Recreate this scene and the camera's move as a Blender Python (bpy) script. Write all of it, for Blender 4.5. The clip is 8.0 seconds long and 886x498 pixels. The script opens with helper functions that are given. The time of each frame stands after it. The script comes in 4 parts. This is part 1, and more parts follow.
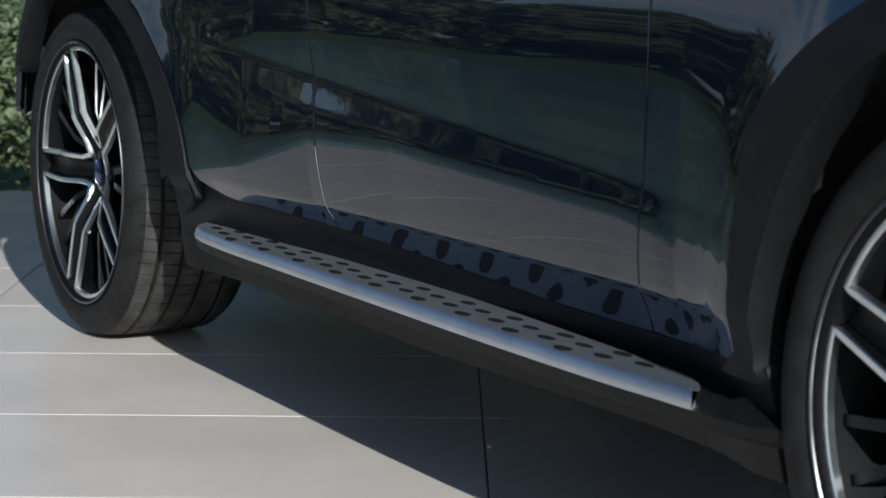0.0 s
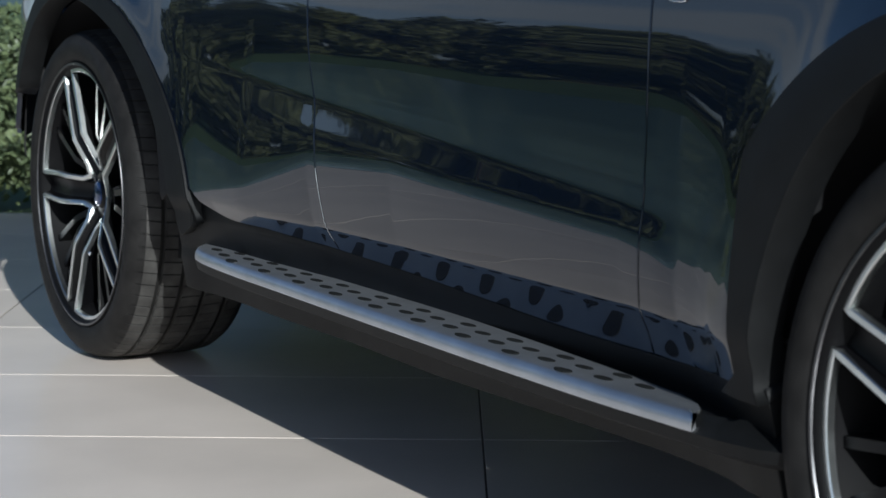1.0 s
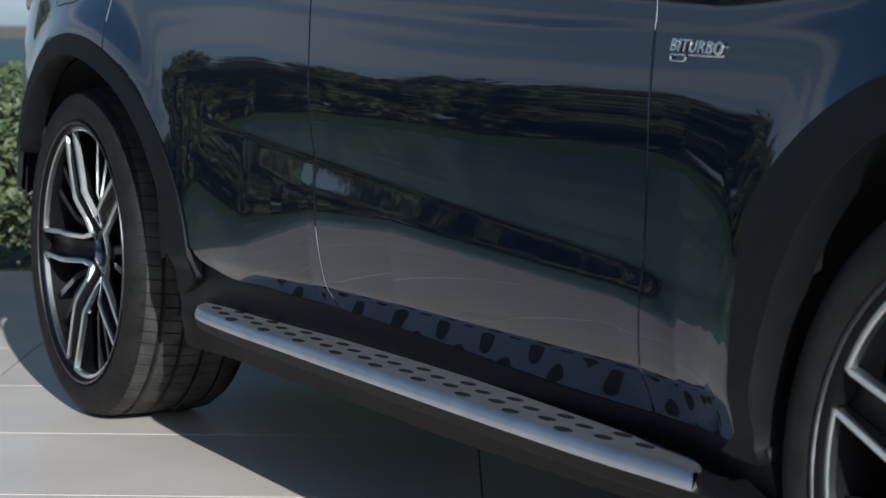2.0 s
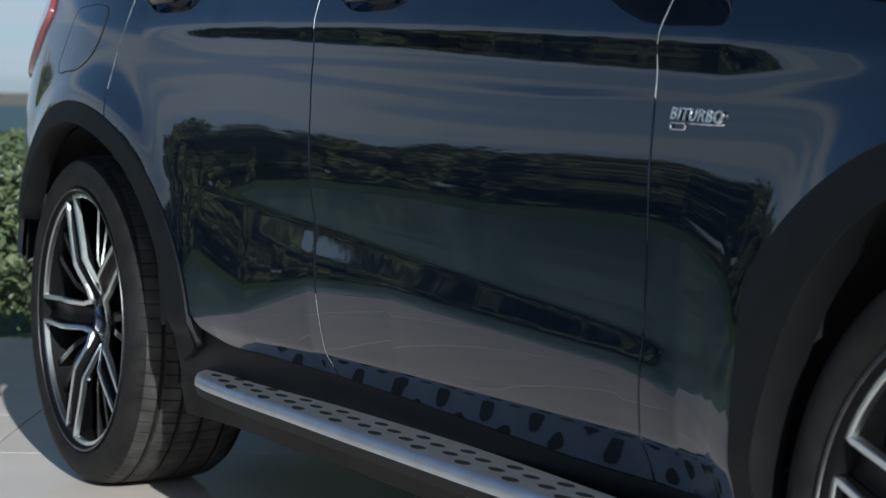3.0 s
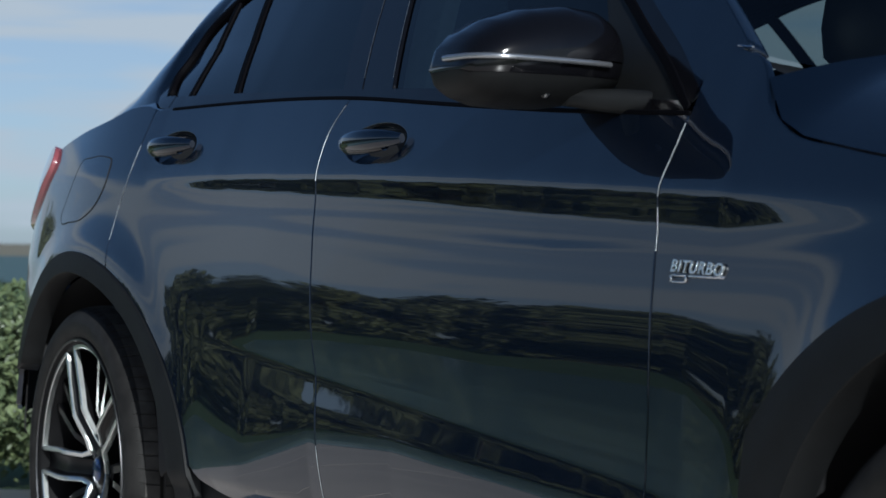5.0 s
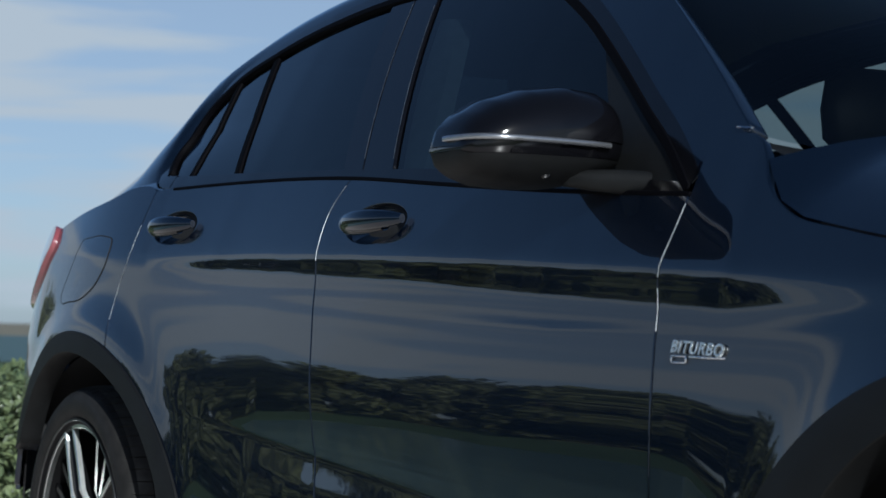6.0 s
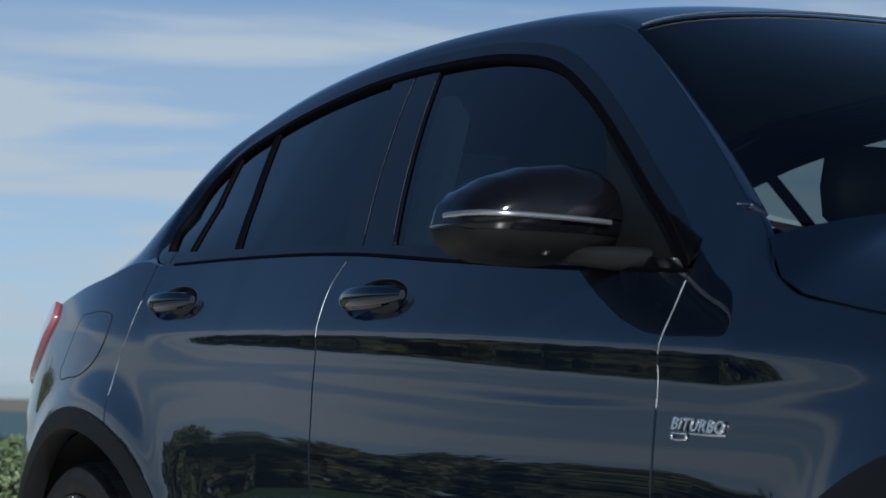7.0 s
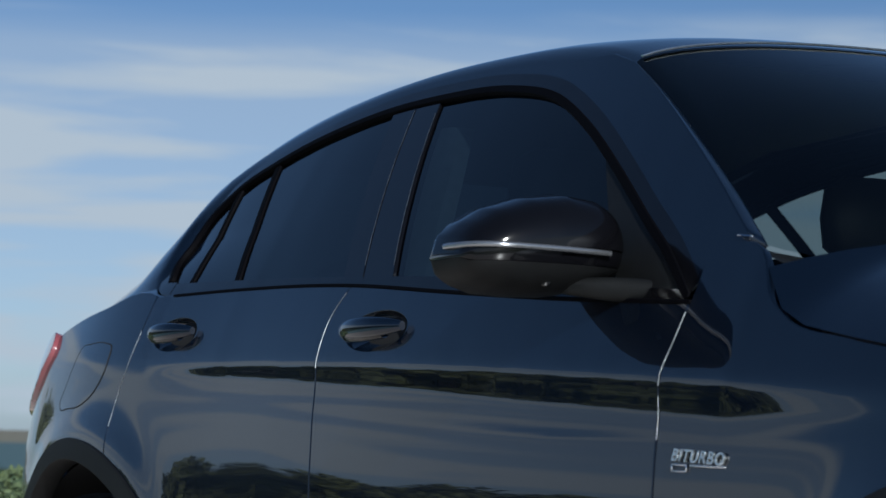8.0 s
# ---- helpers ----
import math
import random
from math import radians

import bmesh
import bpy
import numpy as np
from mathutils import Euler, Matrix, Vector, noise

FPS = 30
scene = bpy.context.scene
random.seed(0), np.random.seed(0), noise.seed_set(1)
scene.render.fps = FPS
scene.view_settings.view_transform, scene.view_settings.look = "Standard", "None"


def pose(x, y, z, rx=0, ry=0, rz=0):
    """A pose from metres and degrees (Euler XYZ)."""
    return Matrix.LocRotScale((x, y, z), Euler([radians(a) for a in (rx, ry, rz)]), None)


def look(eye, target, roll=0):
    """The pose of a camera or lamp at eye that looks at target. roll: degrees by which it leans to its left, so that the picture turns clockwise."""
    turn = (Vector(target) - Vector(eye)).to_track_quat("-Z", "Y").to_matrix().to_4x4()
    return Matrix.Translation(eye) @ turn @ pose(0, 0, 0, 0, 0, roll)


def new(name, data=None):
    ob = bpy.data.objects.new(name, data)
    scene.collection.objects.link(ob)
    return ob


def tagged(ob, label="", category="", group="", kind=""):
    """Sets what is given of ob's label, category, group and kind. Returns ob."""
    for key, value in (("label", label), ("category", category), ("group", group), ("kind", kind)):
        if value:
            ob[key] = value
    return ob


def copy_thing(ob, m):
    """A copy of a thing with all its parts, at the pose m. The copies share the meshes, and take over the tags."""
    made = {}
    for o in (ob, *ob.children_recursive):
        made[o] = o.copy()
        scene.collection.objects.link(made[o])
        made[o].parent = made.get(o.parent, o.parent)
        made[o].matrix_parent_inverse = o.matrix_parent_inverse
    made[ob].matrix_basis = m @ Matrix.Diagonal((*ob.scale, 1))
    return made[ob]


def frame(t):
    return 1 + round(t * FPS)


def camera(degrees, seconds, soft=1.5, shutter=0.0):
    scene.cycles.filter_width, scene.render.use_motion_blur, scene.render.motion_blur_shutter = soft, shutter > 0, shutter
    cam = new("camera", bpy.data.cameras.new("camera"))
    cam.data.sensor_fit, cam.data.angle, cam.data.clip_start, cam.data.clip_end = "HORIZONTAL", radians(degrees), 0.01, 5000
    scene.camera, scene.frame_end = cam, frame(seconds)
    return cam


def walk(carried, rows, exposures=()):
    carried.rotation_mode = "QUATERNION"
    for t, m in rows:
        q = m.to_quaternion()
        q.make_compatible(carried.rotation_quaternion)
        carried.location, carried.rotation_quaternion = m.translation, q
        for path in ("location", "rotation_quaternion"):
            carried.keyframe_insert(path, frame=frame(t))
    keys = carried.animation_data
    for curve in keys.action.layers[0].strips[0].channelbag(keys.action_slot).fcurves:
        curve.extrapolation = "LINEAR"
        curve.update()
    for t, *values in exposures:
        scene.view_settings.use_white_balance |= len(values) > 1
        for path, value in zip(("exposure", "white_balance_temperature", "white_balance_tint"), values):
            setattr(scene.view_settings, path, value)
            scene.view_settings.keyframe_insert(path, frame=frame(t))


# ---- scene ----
from mathutils.geometry import delaunay_2d_cdt

# The camera stands still beside the car and tilts upwards: seconds, yaw, pitch, roll in degrees.
cam = camera(23.93, 8.0)
EYE = (4.450, -1.500, 0.869)
TILTS = [
    (0.0, 61.395, -8.203, 0.47), (0.5, 61.397, -8.091, 0.47), (1.0, 61.403, -7.608, 0.50),
    (2.5, 61.436, -5.060, 0.62), (3.0, 61.450, -4.144, 0.69), (3.5, 61.465, -3.267, 0.74),
    (4.0, 61.487, -2.210, 0.79), (4.5, 61.507, -1.112, 0.82), (6.0, 61.558, 2.209, 0.94),
    (6.5, 61.577, 3.243, 1.01), (7.0, 61.597, 4.298, 1.07), (7.5, 61.609, 4.949, 1.09), (8.0, 61.614, 5.153, 1.09),
]
walk(cam, [(t, pose(*EYE, 90 + pitch, 0, yaw) @ pose(0, 0, 0, 0, 0, roll)) for t, yaw, pitch, roll in TILTS],
     exposures=[(0.0, 0.14, 5300, 3), (8.0, 0.14, 5300, 3)])

# ---- light: a clear day with streaks of cloud, the sun low before the car ----
SUN_FROM = Vector((2.10, -0.47, 1.0)).normalized()
sun_data = bpy.data.lights.new("sun", "SUN")
sun_data.energy, sun_data.angle, sun_data.color = 5.0, radians(0.55), (1.0, 0.88, 0.75)
sun = new("sun", sun_data)
sun.matrix_world = look(SUN_FROM * 30, (0, 0, 0))

world = bpy.data.worlds.new("sky")
scene.world = world
world.use_nodes = True
wn, wl = world.node_tree.nodes, world.node_tree.links
wn.clear()
w_out, w_bg = wn.new("ShaderNodeOutputWorld"), wn.new("ShaderNodeBackground")
w_sky = wn.new("ShaderNodeTexSky")
w_sky.sky_type, w_sky.sun_disc = "NISHITA", False
w_sky.sun_elevation = math.asin(SUN_FROM.z)
w_sky.sun_rotation = math.atan2(SUN_FROM.x, SUN_FROM.y)
w_sky.air_density, w_sky.dust_density, w_sky.ozone_density = 0.60, 0.8, 0.5
w_bg.inputs["Strength"].default_value = 0.068
# flat streaks of cloud over the horizon
w_co, w_sep = wn.new("ShaderNodeTexCoord"), wn.new("ShaderNodeSeparateXYZ")
wl.new(w_co.outputs["Generated"], w_sep.inputs[0])


def world_math(op, a, b):
    n = wn.new("ShaderNodeMath")
    n.operation = op
    for i, v in enumerate((a, b)):
        if isinstance(v, (int, float)):
            n.inputs[i].default_value = v
        else:
            wl.new(v, n.inputs[i])
    return n.outputs[0]


w_comb = wn.new("ShaderNodeCombineXYZ")
wl.new(world_math("MULTIPLY", w_sep.outputs[0], 3.2), w_comb.inputs[0])
wl.new(world_math("MULTIPLY", w_sep.outputs[1], 3.2), w_comb.inputs[1])
wl.new(world_math("MULTIPLY", w_sep.outputs[2], 34.0), w_comb.inputs[2])
w_noise = wn.new("ShaderNodeTexNoise")
w_noise.inputs["Scale"].default_value, w_noise.inputs["Detail"].default_value = 1.0, 6.0
w_noise.inputs["Roughness"].default_value, w_noise.inputs["Distortion"].default_value = 0.50, 0.35
wl.new(w_comb.outputs[0], w_noise.inputs["Vector"])
w_ramp = wn.new("ShaderNodeValToRGB")
w_ramp.color_ramp.elements[0].position, w_ramp.color_ramp.elements[1].position = 0.45, 0.56
wl.new(w_noise.outputs["Fac"], w_ramp.inputs[0])
w_mix = wn.new("ShaderNodeMixRGB")
w_mix.inputs[2].default_value = (6.85, 6.85, 6.85, 1)
w_low = wn.new("ShaderNodeMapRange")  # the cloud bank thins out higher up
w_low.interpolation_type = "SMOOTHSTEP"
for k, v in (("From Min", 0.168), ("From Max", 0.196), ("To Min", 1.0), ("To Max", 0.0)):
    w_low.inputs[k].default_value = v
wl.new(world_math("ADD", w_sep.outputs[2], world_math("MULTIPLY", w_noise.outputs["Fac"], -0.02)), w_low.inputs["Value"])
w_veil = world_math("ADD", world_math("MULTIPLY", w_ramp.outputs[0], 0.54), 0.44)
wl.new(world_math("MULTIPLY", w_veil, w_low.outputs[0]), w_mix.inputs[0])
wl.new(w_sky.outputs[0], w_mix.inputs[1])
wl.new(w_mix.outputs[0], w_bg.inputs["Color"])
wl.new(w_bg.outputs[0], w_out.inputs[0])
cam.data.dof.use_dof = True
cam.data.dof.focus_distance, cam.data.dof.aperture_fstop = 3.5, 9.0

# ---- materials ----


def material(name, color=(0.5, 0.5, 0.5), rough=0.5, metal=0.0, coat=0.0, vary=0.0, scale=20.0, bump=0.0, bump_scale=200.0, spec=0.5, vary_to=None):
    """A principled material with colour variation at one scale and fine relief at another."""
    m = bpy.data.materials.new(name)
    m.use_nodes = True
    n, l = m.node_tree.nodes, m.node_tree.links
    b = n["Principled BSDF"]
    b.inputs["Base Color"].default_value = (*color, 1)
    b.inputs["Roughness"].default_value, b.inputs["Metallic"].default_value = rough, metal
    b.inputs["Coat Weight"].default_value, b.inputs["Coat Roughness"].default_value = coat, 0.02
    b.inputs["Specular IOR Level"].default_value = spec
    co = n.new("ShaderNodeTexCoord")
    if vary or vary_to:
        t = n.new("ShaderNodeTexNoise")
        t.inputs["Scale"].default_value, t.inputs["Detail"].default_value = scale, 6
        l.new(co.outputs["Object"], t.inputs["Vector"])
        mix = n.new("ShaderNodeMixRGB")
        ramp = n.new("ShaderNodeValToRGB")
        ramp.color_ramp.elements[0].position, ramp.color_ramp.elements[1].position = 0.35, 0.68
        l.new(t.outputs["Fac"], ramp.inputs[0])
        l.new(ramp.outputs[0], mix.inputs[0])
        mix.inputs[1].default_value = (*[c * (1 - vary) for c in color], 1)
        mix.inputs[2].default_value = (*(vary_to or [min(1, c * (1 + vary)) for c in color]), 1)
        l.new(mix.outputs[0], b.inputs["Base Color"])
    if bump:
        t2 = n.new("ShaderNodeTexNoise")
        t2.inputs["Scale"].default_value, t2.inputs["Detail"].default_value = bump_scale, 4
        l.new(co.outputs["Object"], t2.inputs["Vector"])
        bn = n.new("ShaderNodeBump")
        bn.inputs["Strength"].default_value, bn.inputs["Distance"].default_value = bump, 0.002
        l.new(t2.outputs["Fac"], bn.inputs["Height"])
        l.new(bn.outputs[0], b.inputs["Normal"])
    return m


def glass_material(name, tint, ior=1.5):
    """A thin pane: it reflects by its angle and lets tinted light through."""
    m = bpy.data.materials.new(name)
    m.use_nodes = True
    n, l = m.node_tree.nodes, m.node_tree.links
    n.remove(n["Principled BSDF"])
    mix, facing = n.new("ShaderNodeMixShader"), n.new("ShaderNodeLayerWeight")
    tr, gl = n.new("ShaderNodeBsdfTransparent"), n.new("ShaderNodeBsdfGlossy")
    facing.inputs["Blend"].default_value = 0.5
    power, gain = n.new("ShaderNodeMath"), n.new("ShaderNodeMath")
    power.operation, gain.operation = "POWER", "MULTIPLY_ADD"
    power.inputs[1].default_value = 5.0
    base = ((ior - 1) / (ior + 1)) ** 2
    gain.inputs[1].default_value, gain.inputs[2].default_value = 1 - base, base
    tr.inputs["Color"].default_value = (*tint, 1)
    gl.inputs["Color"].default_value, gl.inputs["Roughness"].default_value = (1, 1, 1, 1), 0.01
    l.new(facing.outputs["Facing"], power.inputs[0])
    l.new(power.outputs[0], gain.inputs[0])
    l.new(gain.outputs[0], mix.inputs[0])
    l.new(tr.outputs[0], mix.inputs[1])
    l.new(gl.outputs[0], mix.inputs[2])
    l.new(mix.outputs[0], n["Material Output"].inputs["Surface"])
    return m


PAINT = material("car paint", (0.0030, 0.0066, 0.0160), 0.32, 0.42, 1.0, spec=0.0)
PAINT.node_tree.nodes["Principled BSDF"].inputs["Coat IOR"].default_value = 1.62
GLOSS_BLACK = material("gloss black trim", (0.003, 0.003, 0.004), 0.08, spec=0.38)
CLADDING = material("black grained plastic", (0.007, 0.0075, 0.008), 0.5, 0, 0, 0.15, 30, 0.25, 900, 0.16)
DARK = material("dark underbody", (0.006, 0.006, 0.007), 0.8, 0, 0, 0.2, 15)
RUBBER = material("tyre rubber", (0.014, 0.0135, 0.013), 0.6, 0, 0, 0.3, 25, 0.3, 700, 0.18)
SEAL = material("window seal rubber", (0.002, 0.002, 0.003), 0.65, spec=0.03)
STUD = material("grip stud rubber", (0.012, 0.013, 0.013), 0.7, 0, 0, 0.2, 60, spec=0.15)
RIM_BLACK = material("rim black paint", (0.003, 0.003, 0.0035), 0.32, spec=0.22)
MACHINED = material("machined aluminium", (0.78, 0.81, 0.80), 0.30, 1.0, 0, 0.06, 40, 0.05, 600)
# bright metal for the strips that stand in for glints at gaps
GLINT = material("edge glint metal", (0.42, 0.44, 0.45), 0.40, 1.0, 0, 0.35, 25)
ALU = material("satin aluminium", (0.62, 0.64, 0.67), 0.44, 1.0, 0, 0.08, 18, 0.08, 900)
CHROME = material("chrome", (0.85, 0.86, 0.88), 0.06, 1.0)
STEEL = material("brake steel", (0.13, 0.13, 0.135), 0.35, 1.0, 0, 0.2, 30)
GLASS = glass_material("clear side glass", (0.12, 0.15, 0.17))
GLASS_DARK = glass_material("privacy glass", (0.03, 0.04, 0.045))
GLASS_FAR_SIDE = glass_material("lightened far-side glass", (0.32, 0.37, 0.38))
GLASS_FRONT = glass_material("windscreen glass", (0.55, 0.62, 0.62))
LAMP_RED = material("tail lamp red", (0.22, 0.060, 0.070), 0.12, 0, 1.0)
LAMP_CLEAR = material("indicator lens", (0.30, 0.31, 0.33), 0.15, 0.8, 1.0)
CABIN = material("dark cabin leather", (0.012, 0.012, 0.014), 0.5, 0, 0, 0.2, 30, 0.2, 400)
LINING = material("grey cabin lining", (0.20, 0.23, 0.25), 0.8, 0, 0, 0.1, 40)
# dusty rubber, coloured lighter than the sidewall for the sun on it
TREAD = material("sunlit dusty tread rubber", (0.050, 0.048, 0.045), 0.75, 0, 0, 0.35, 22, 0.3, 500, 0.2)
BARREL = material("dark rim barrel", (0.004, 0.004, 0.0045), 0.6, spec=0.1)


# ---- the car's side as a surface ----
XS = np.linspace(-1.0, 3.9, 246)
ZS = np.linspace(0.18, 1.30, 225)


def lower_crease(x):
    return 0.629 - 0.082 * (x - 1.45)


def ramp(v, a, b):
    """0 before a, 1 past b, smooth between."""
    u = max(0.0, min(1.0, (v - a) / (b - a)))
    return u * u * (3 - 2 * u)


# along the flank: where its swelling ends below, how it faces there, and the foot of the hollow under the crease
ALONG = (0.50, 0.70, 0.94, 1.20, 1.50, 1.78, 2.02, 2.16, 2.24, 2.30, 2.40)
SWELL_Z = (0.640, 0.650, 0.711, 0.723, 0.721, 0.712, 0.715, 0.714, 0.711, 0.700, 0.650)
SWELL_LEAN = (4.2, 4.0, 1.1, 1.0, 1.1, 1.4, 1.5, 1.6, 1.7, 1.9, 3.0)
ABOVE_CREASE = (4.2, 4.0, -0.8, -2.2, -1.4, -0.5, 0.2, 0.7, 1.1, 1.4, 2.0)
BELOW_CREASE = (4.6, 5.2, 9.3, 11.2, 10.4, 9.0, 8.7, 8.3, 7.2, 1.6, 2.2)
FOOT_Z = (0.422, 0.436, 0.473, 0.539, 0.550, 0.537, 0.526, 0.520, 0.510, 0.493, 0.461)
FOOT_LEAN = (-0.7, -0.6, -1.0, -2.7, -2.3, -1.2, -0.2, 0.3, 0.9, 1.4, 2.2)


def lean_degrees(x, z):
    """How many degrees the body side faces up at a height: the flank's modelled profile."""
    zc = lower_crease(x)
    sh = 0.005 - 0.0115 * x * x
    cf = max(0.0, min(1.0, (x - 0.30) / 0.35)) * max(0.0, min(1.0, (2.78 - x) / 0.42))
    th = 0.022 * max(0.0, min(1.0, (x - 0.7) / 1.2)) * max(0.0, min(1.0, (2.74 - x) / 0.4))
    zs, ls, la, lb, zf, lf = (float(np.interp(x, ALONG, row)) for row in (SWELL_Z, SWELL_LEAN, ABOVE_CREASE, BELOW_CREASE, FOOT_Z, FOOT_LEAN))
    top = 8.8 - 1.4 * ramp(x, 1.1, 2.1)
    shin = min(zf - 0.012, 0.436)
    tuck = 1 - 0.40 * ramp(x, 2.15, 2.48)
    mid_hollow = max(zf + 0.022, zc - 0.045)
    knots = [(0.18, -18), (shin - 0.055, -24 * tuck), (shin - 0.012, -35 * tuck), (shin + 0.002, -12 * tuck), (zf, lf), (zf + 0.014, 0.55 * lf + 0.45 * lb), (mid_hollow, lb),
             (zc - 0.008, 0.6 * lb + 3), (zc + 0.006, la), (max(zs, zc + 0.03), ls), (0.812 + 0.028 * (1 - ramp(x, 0.9, 1.25)), top), (0.872, 9.6), (0.935 + sh - th, 11.5), (0.977 + sh - th, 11 - 4 * cf),
             (0.985 + sh - th, 12 - 12 * cf), (0.998 + sh, 13 - 12 * cf), (1.006 + sh, 13), (1.025 + sh, 18), (1.12, 23), (1.3, 27)]
    return float(np.interp(z, [k[0] for k in knots], [k[1] for k in knots]))


def arch_flare(x, z):
    """The wing swells a little outwards round each wheel arch."""
    out = 0.0
    for x0, ax, az in ((0.0, 0.57 if x > 0 else 0.44, 0.487), (2.875, 0.43, 0.462)):
        q = ((abs(x - x0) / ax) ** 2.1 + (max(0.0, z - 0.365) / az) ** 2.1) ** (1 / 2.1)
        out += 0.011 * math.exp(-(max(0.0, (q - 1) * 0.5) / 0.062) ** 2)
    return out


def plan_y(x):
    y = 0.022
    y += 0.016 * ((x - 1.45) / 1.45) ** 2
    y -= 0.050 * math.exp(-((x - 2.95) / 0.50) ** 2)
    y -= 0.050 * math.exp(-((x + 0.05) / 0.50) ** 2)
    if x < -0.35:
        y += 0.42 * (-0.35 - x) ** 2 + 0.5 * (-0.35 - x) ** 4
    if x > 3.2:
        y += 0.9 * (x - 3.2) ** 2
    return y


def flank_table():
    tab = np.zeros((len(XS), len(ZS)))
    ref = int(np.argmin(abs(ZS - 0.80)))
    for i, x in enumerate(XS):
        g = np.tan(np.radians([lean_degrees(x, z) for z in ZS]))
        c = np.concatenate([[0], np.cumsum((g[1:] + g[:-1]) / 2 * np.diff(ZS))])
        tab[i] = c - c[ref] + plan_y(x) - np.array([arch_flare(x, z) for z in ZS])
    return tab


FLANK = flank_table()


def flank(x, z):
    """Y of the body side at a place along the car and a height (smaller is further out)."""
    fx = min(max((x - XS[0]) / (XS[1] - XS[0]), 0), len(XS) - 1.001)
    fz = min(max((z - ZS[0]) / (ZS[1] - ZS[0]), 0), len(ZS) - 1.001)
    i, j = int(fx), int(fz)
    a, b = fx - i, fz - j
    return float((1 - a) * ((1 - b) * FLANK[i, j] + b * FLANK[i, j + 1]) + a * ((1 - b) * FLANK[i + 1, j] + b * FLANK[i + 1, j + 1]))


BELT0 = 1.085


def glasshouse(x, z):
    """Y of the side windows' plane."""
    h = z - BELT0
    return flank(x, BELT0) + 0.012 + 0.36 * h + 0.35 * h * h + 0.10 * max(0.0, 0.9 - x) ** 2 * min(1.0, max(0.0, h * 5))

# ---- building helpers ----
YC = 0.925  # the car's middle plane; its near side faces smaller y


def finish(name, me, mat, parent=None, label="", smooth=True):
    ob = new(name, me)
    me.materials.append(mat)
    if smooth:
        me.polygons.foreach_set("use_smooth", [True] * len(me.polygons))
    if parent:
        ob.parent = parent
    return tagged(ob, label)


def part(name, bm, mat, parent=None, label="", smooth=True, angle=40):
    me = bpy.data.meshes.new(name)
    bmesh.ops.recalc_face_normals(bm, faces=bm.faces)
    for e in bm.edges:
        if len(e.link_faces) == 2 and e.calc_face_angle(0) > radians(angle):
            e.smooth = False
    bm.to_mesh(me)
    bm.free()
    return finish(name, me, mat, parent, label, smooth)


def thing(name, at, label, category, group="", kind=""):
    ob = new(name)
    ob.location = at
    ob.empty_display_size = 0.1
    return tagged(ob, label, category, group, kind)


def fair(points, n=40):
    """A smooth curve through a few points, n points long."""
    p = np.array(points, float)
    d = np.concatenate([[0], np.cumsum(np.linalg.norm(np.diff(p, axis=0), axis=1))])
    m = np.gradient(p, d, axis=0) if len(p) > 2 else np.gradient(p, d, axis=0, edge_order=1)
    out = []
    for s in np.linspace(0, d[-1], n):
        i = min(int(np.searchsorted(d, s, "right")) - 1, len(p) - 2)
        h = d[i + 1] - d[i]
        u = (s - d[i]) / h
        out.append((2 * u**3 - 3 * u**2 + 1) * p[i] + (u**3 - 2 * u**2 + u) * h * m[i] + (3 * u**2 - 2 * u**3) * p[i + 1] + (u**3 - u**2) * h * m[i + 1])
    return [tuple(float(c) for c in q) for q in out]


def resample(loop, step):
    out = []
    for a, b in zip(loop, loop[1:] + loop[:1]):
        k = max(1, int(math.dist(a, b) / step))
        out += [(a[0] + (b[0] - a[0]) * i / k, a[1] + (b[1] - a[1]) * i / k) for i in range(k)]
    return [q for i, q in enumerate(out) if math.dist(q, out[i - 1]) > 1e-4]


def inside(loop, pts):
    x, z = pts[:, 0], pts[:, 1]
    r = np.zeros(len(pts), bool)
    for (x1, z1), (x2, z2) in zip(loop, loop[1:] + loop[:1]):
        if z1 != z2:
            r ^= ((z1 > z) != (z2 > z)) & (x < (x2 - x1) * (z - z1) / (z2 - z1) + x1)
    return r


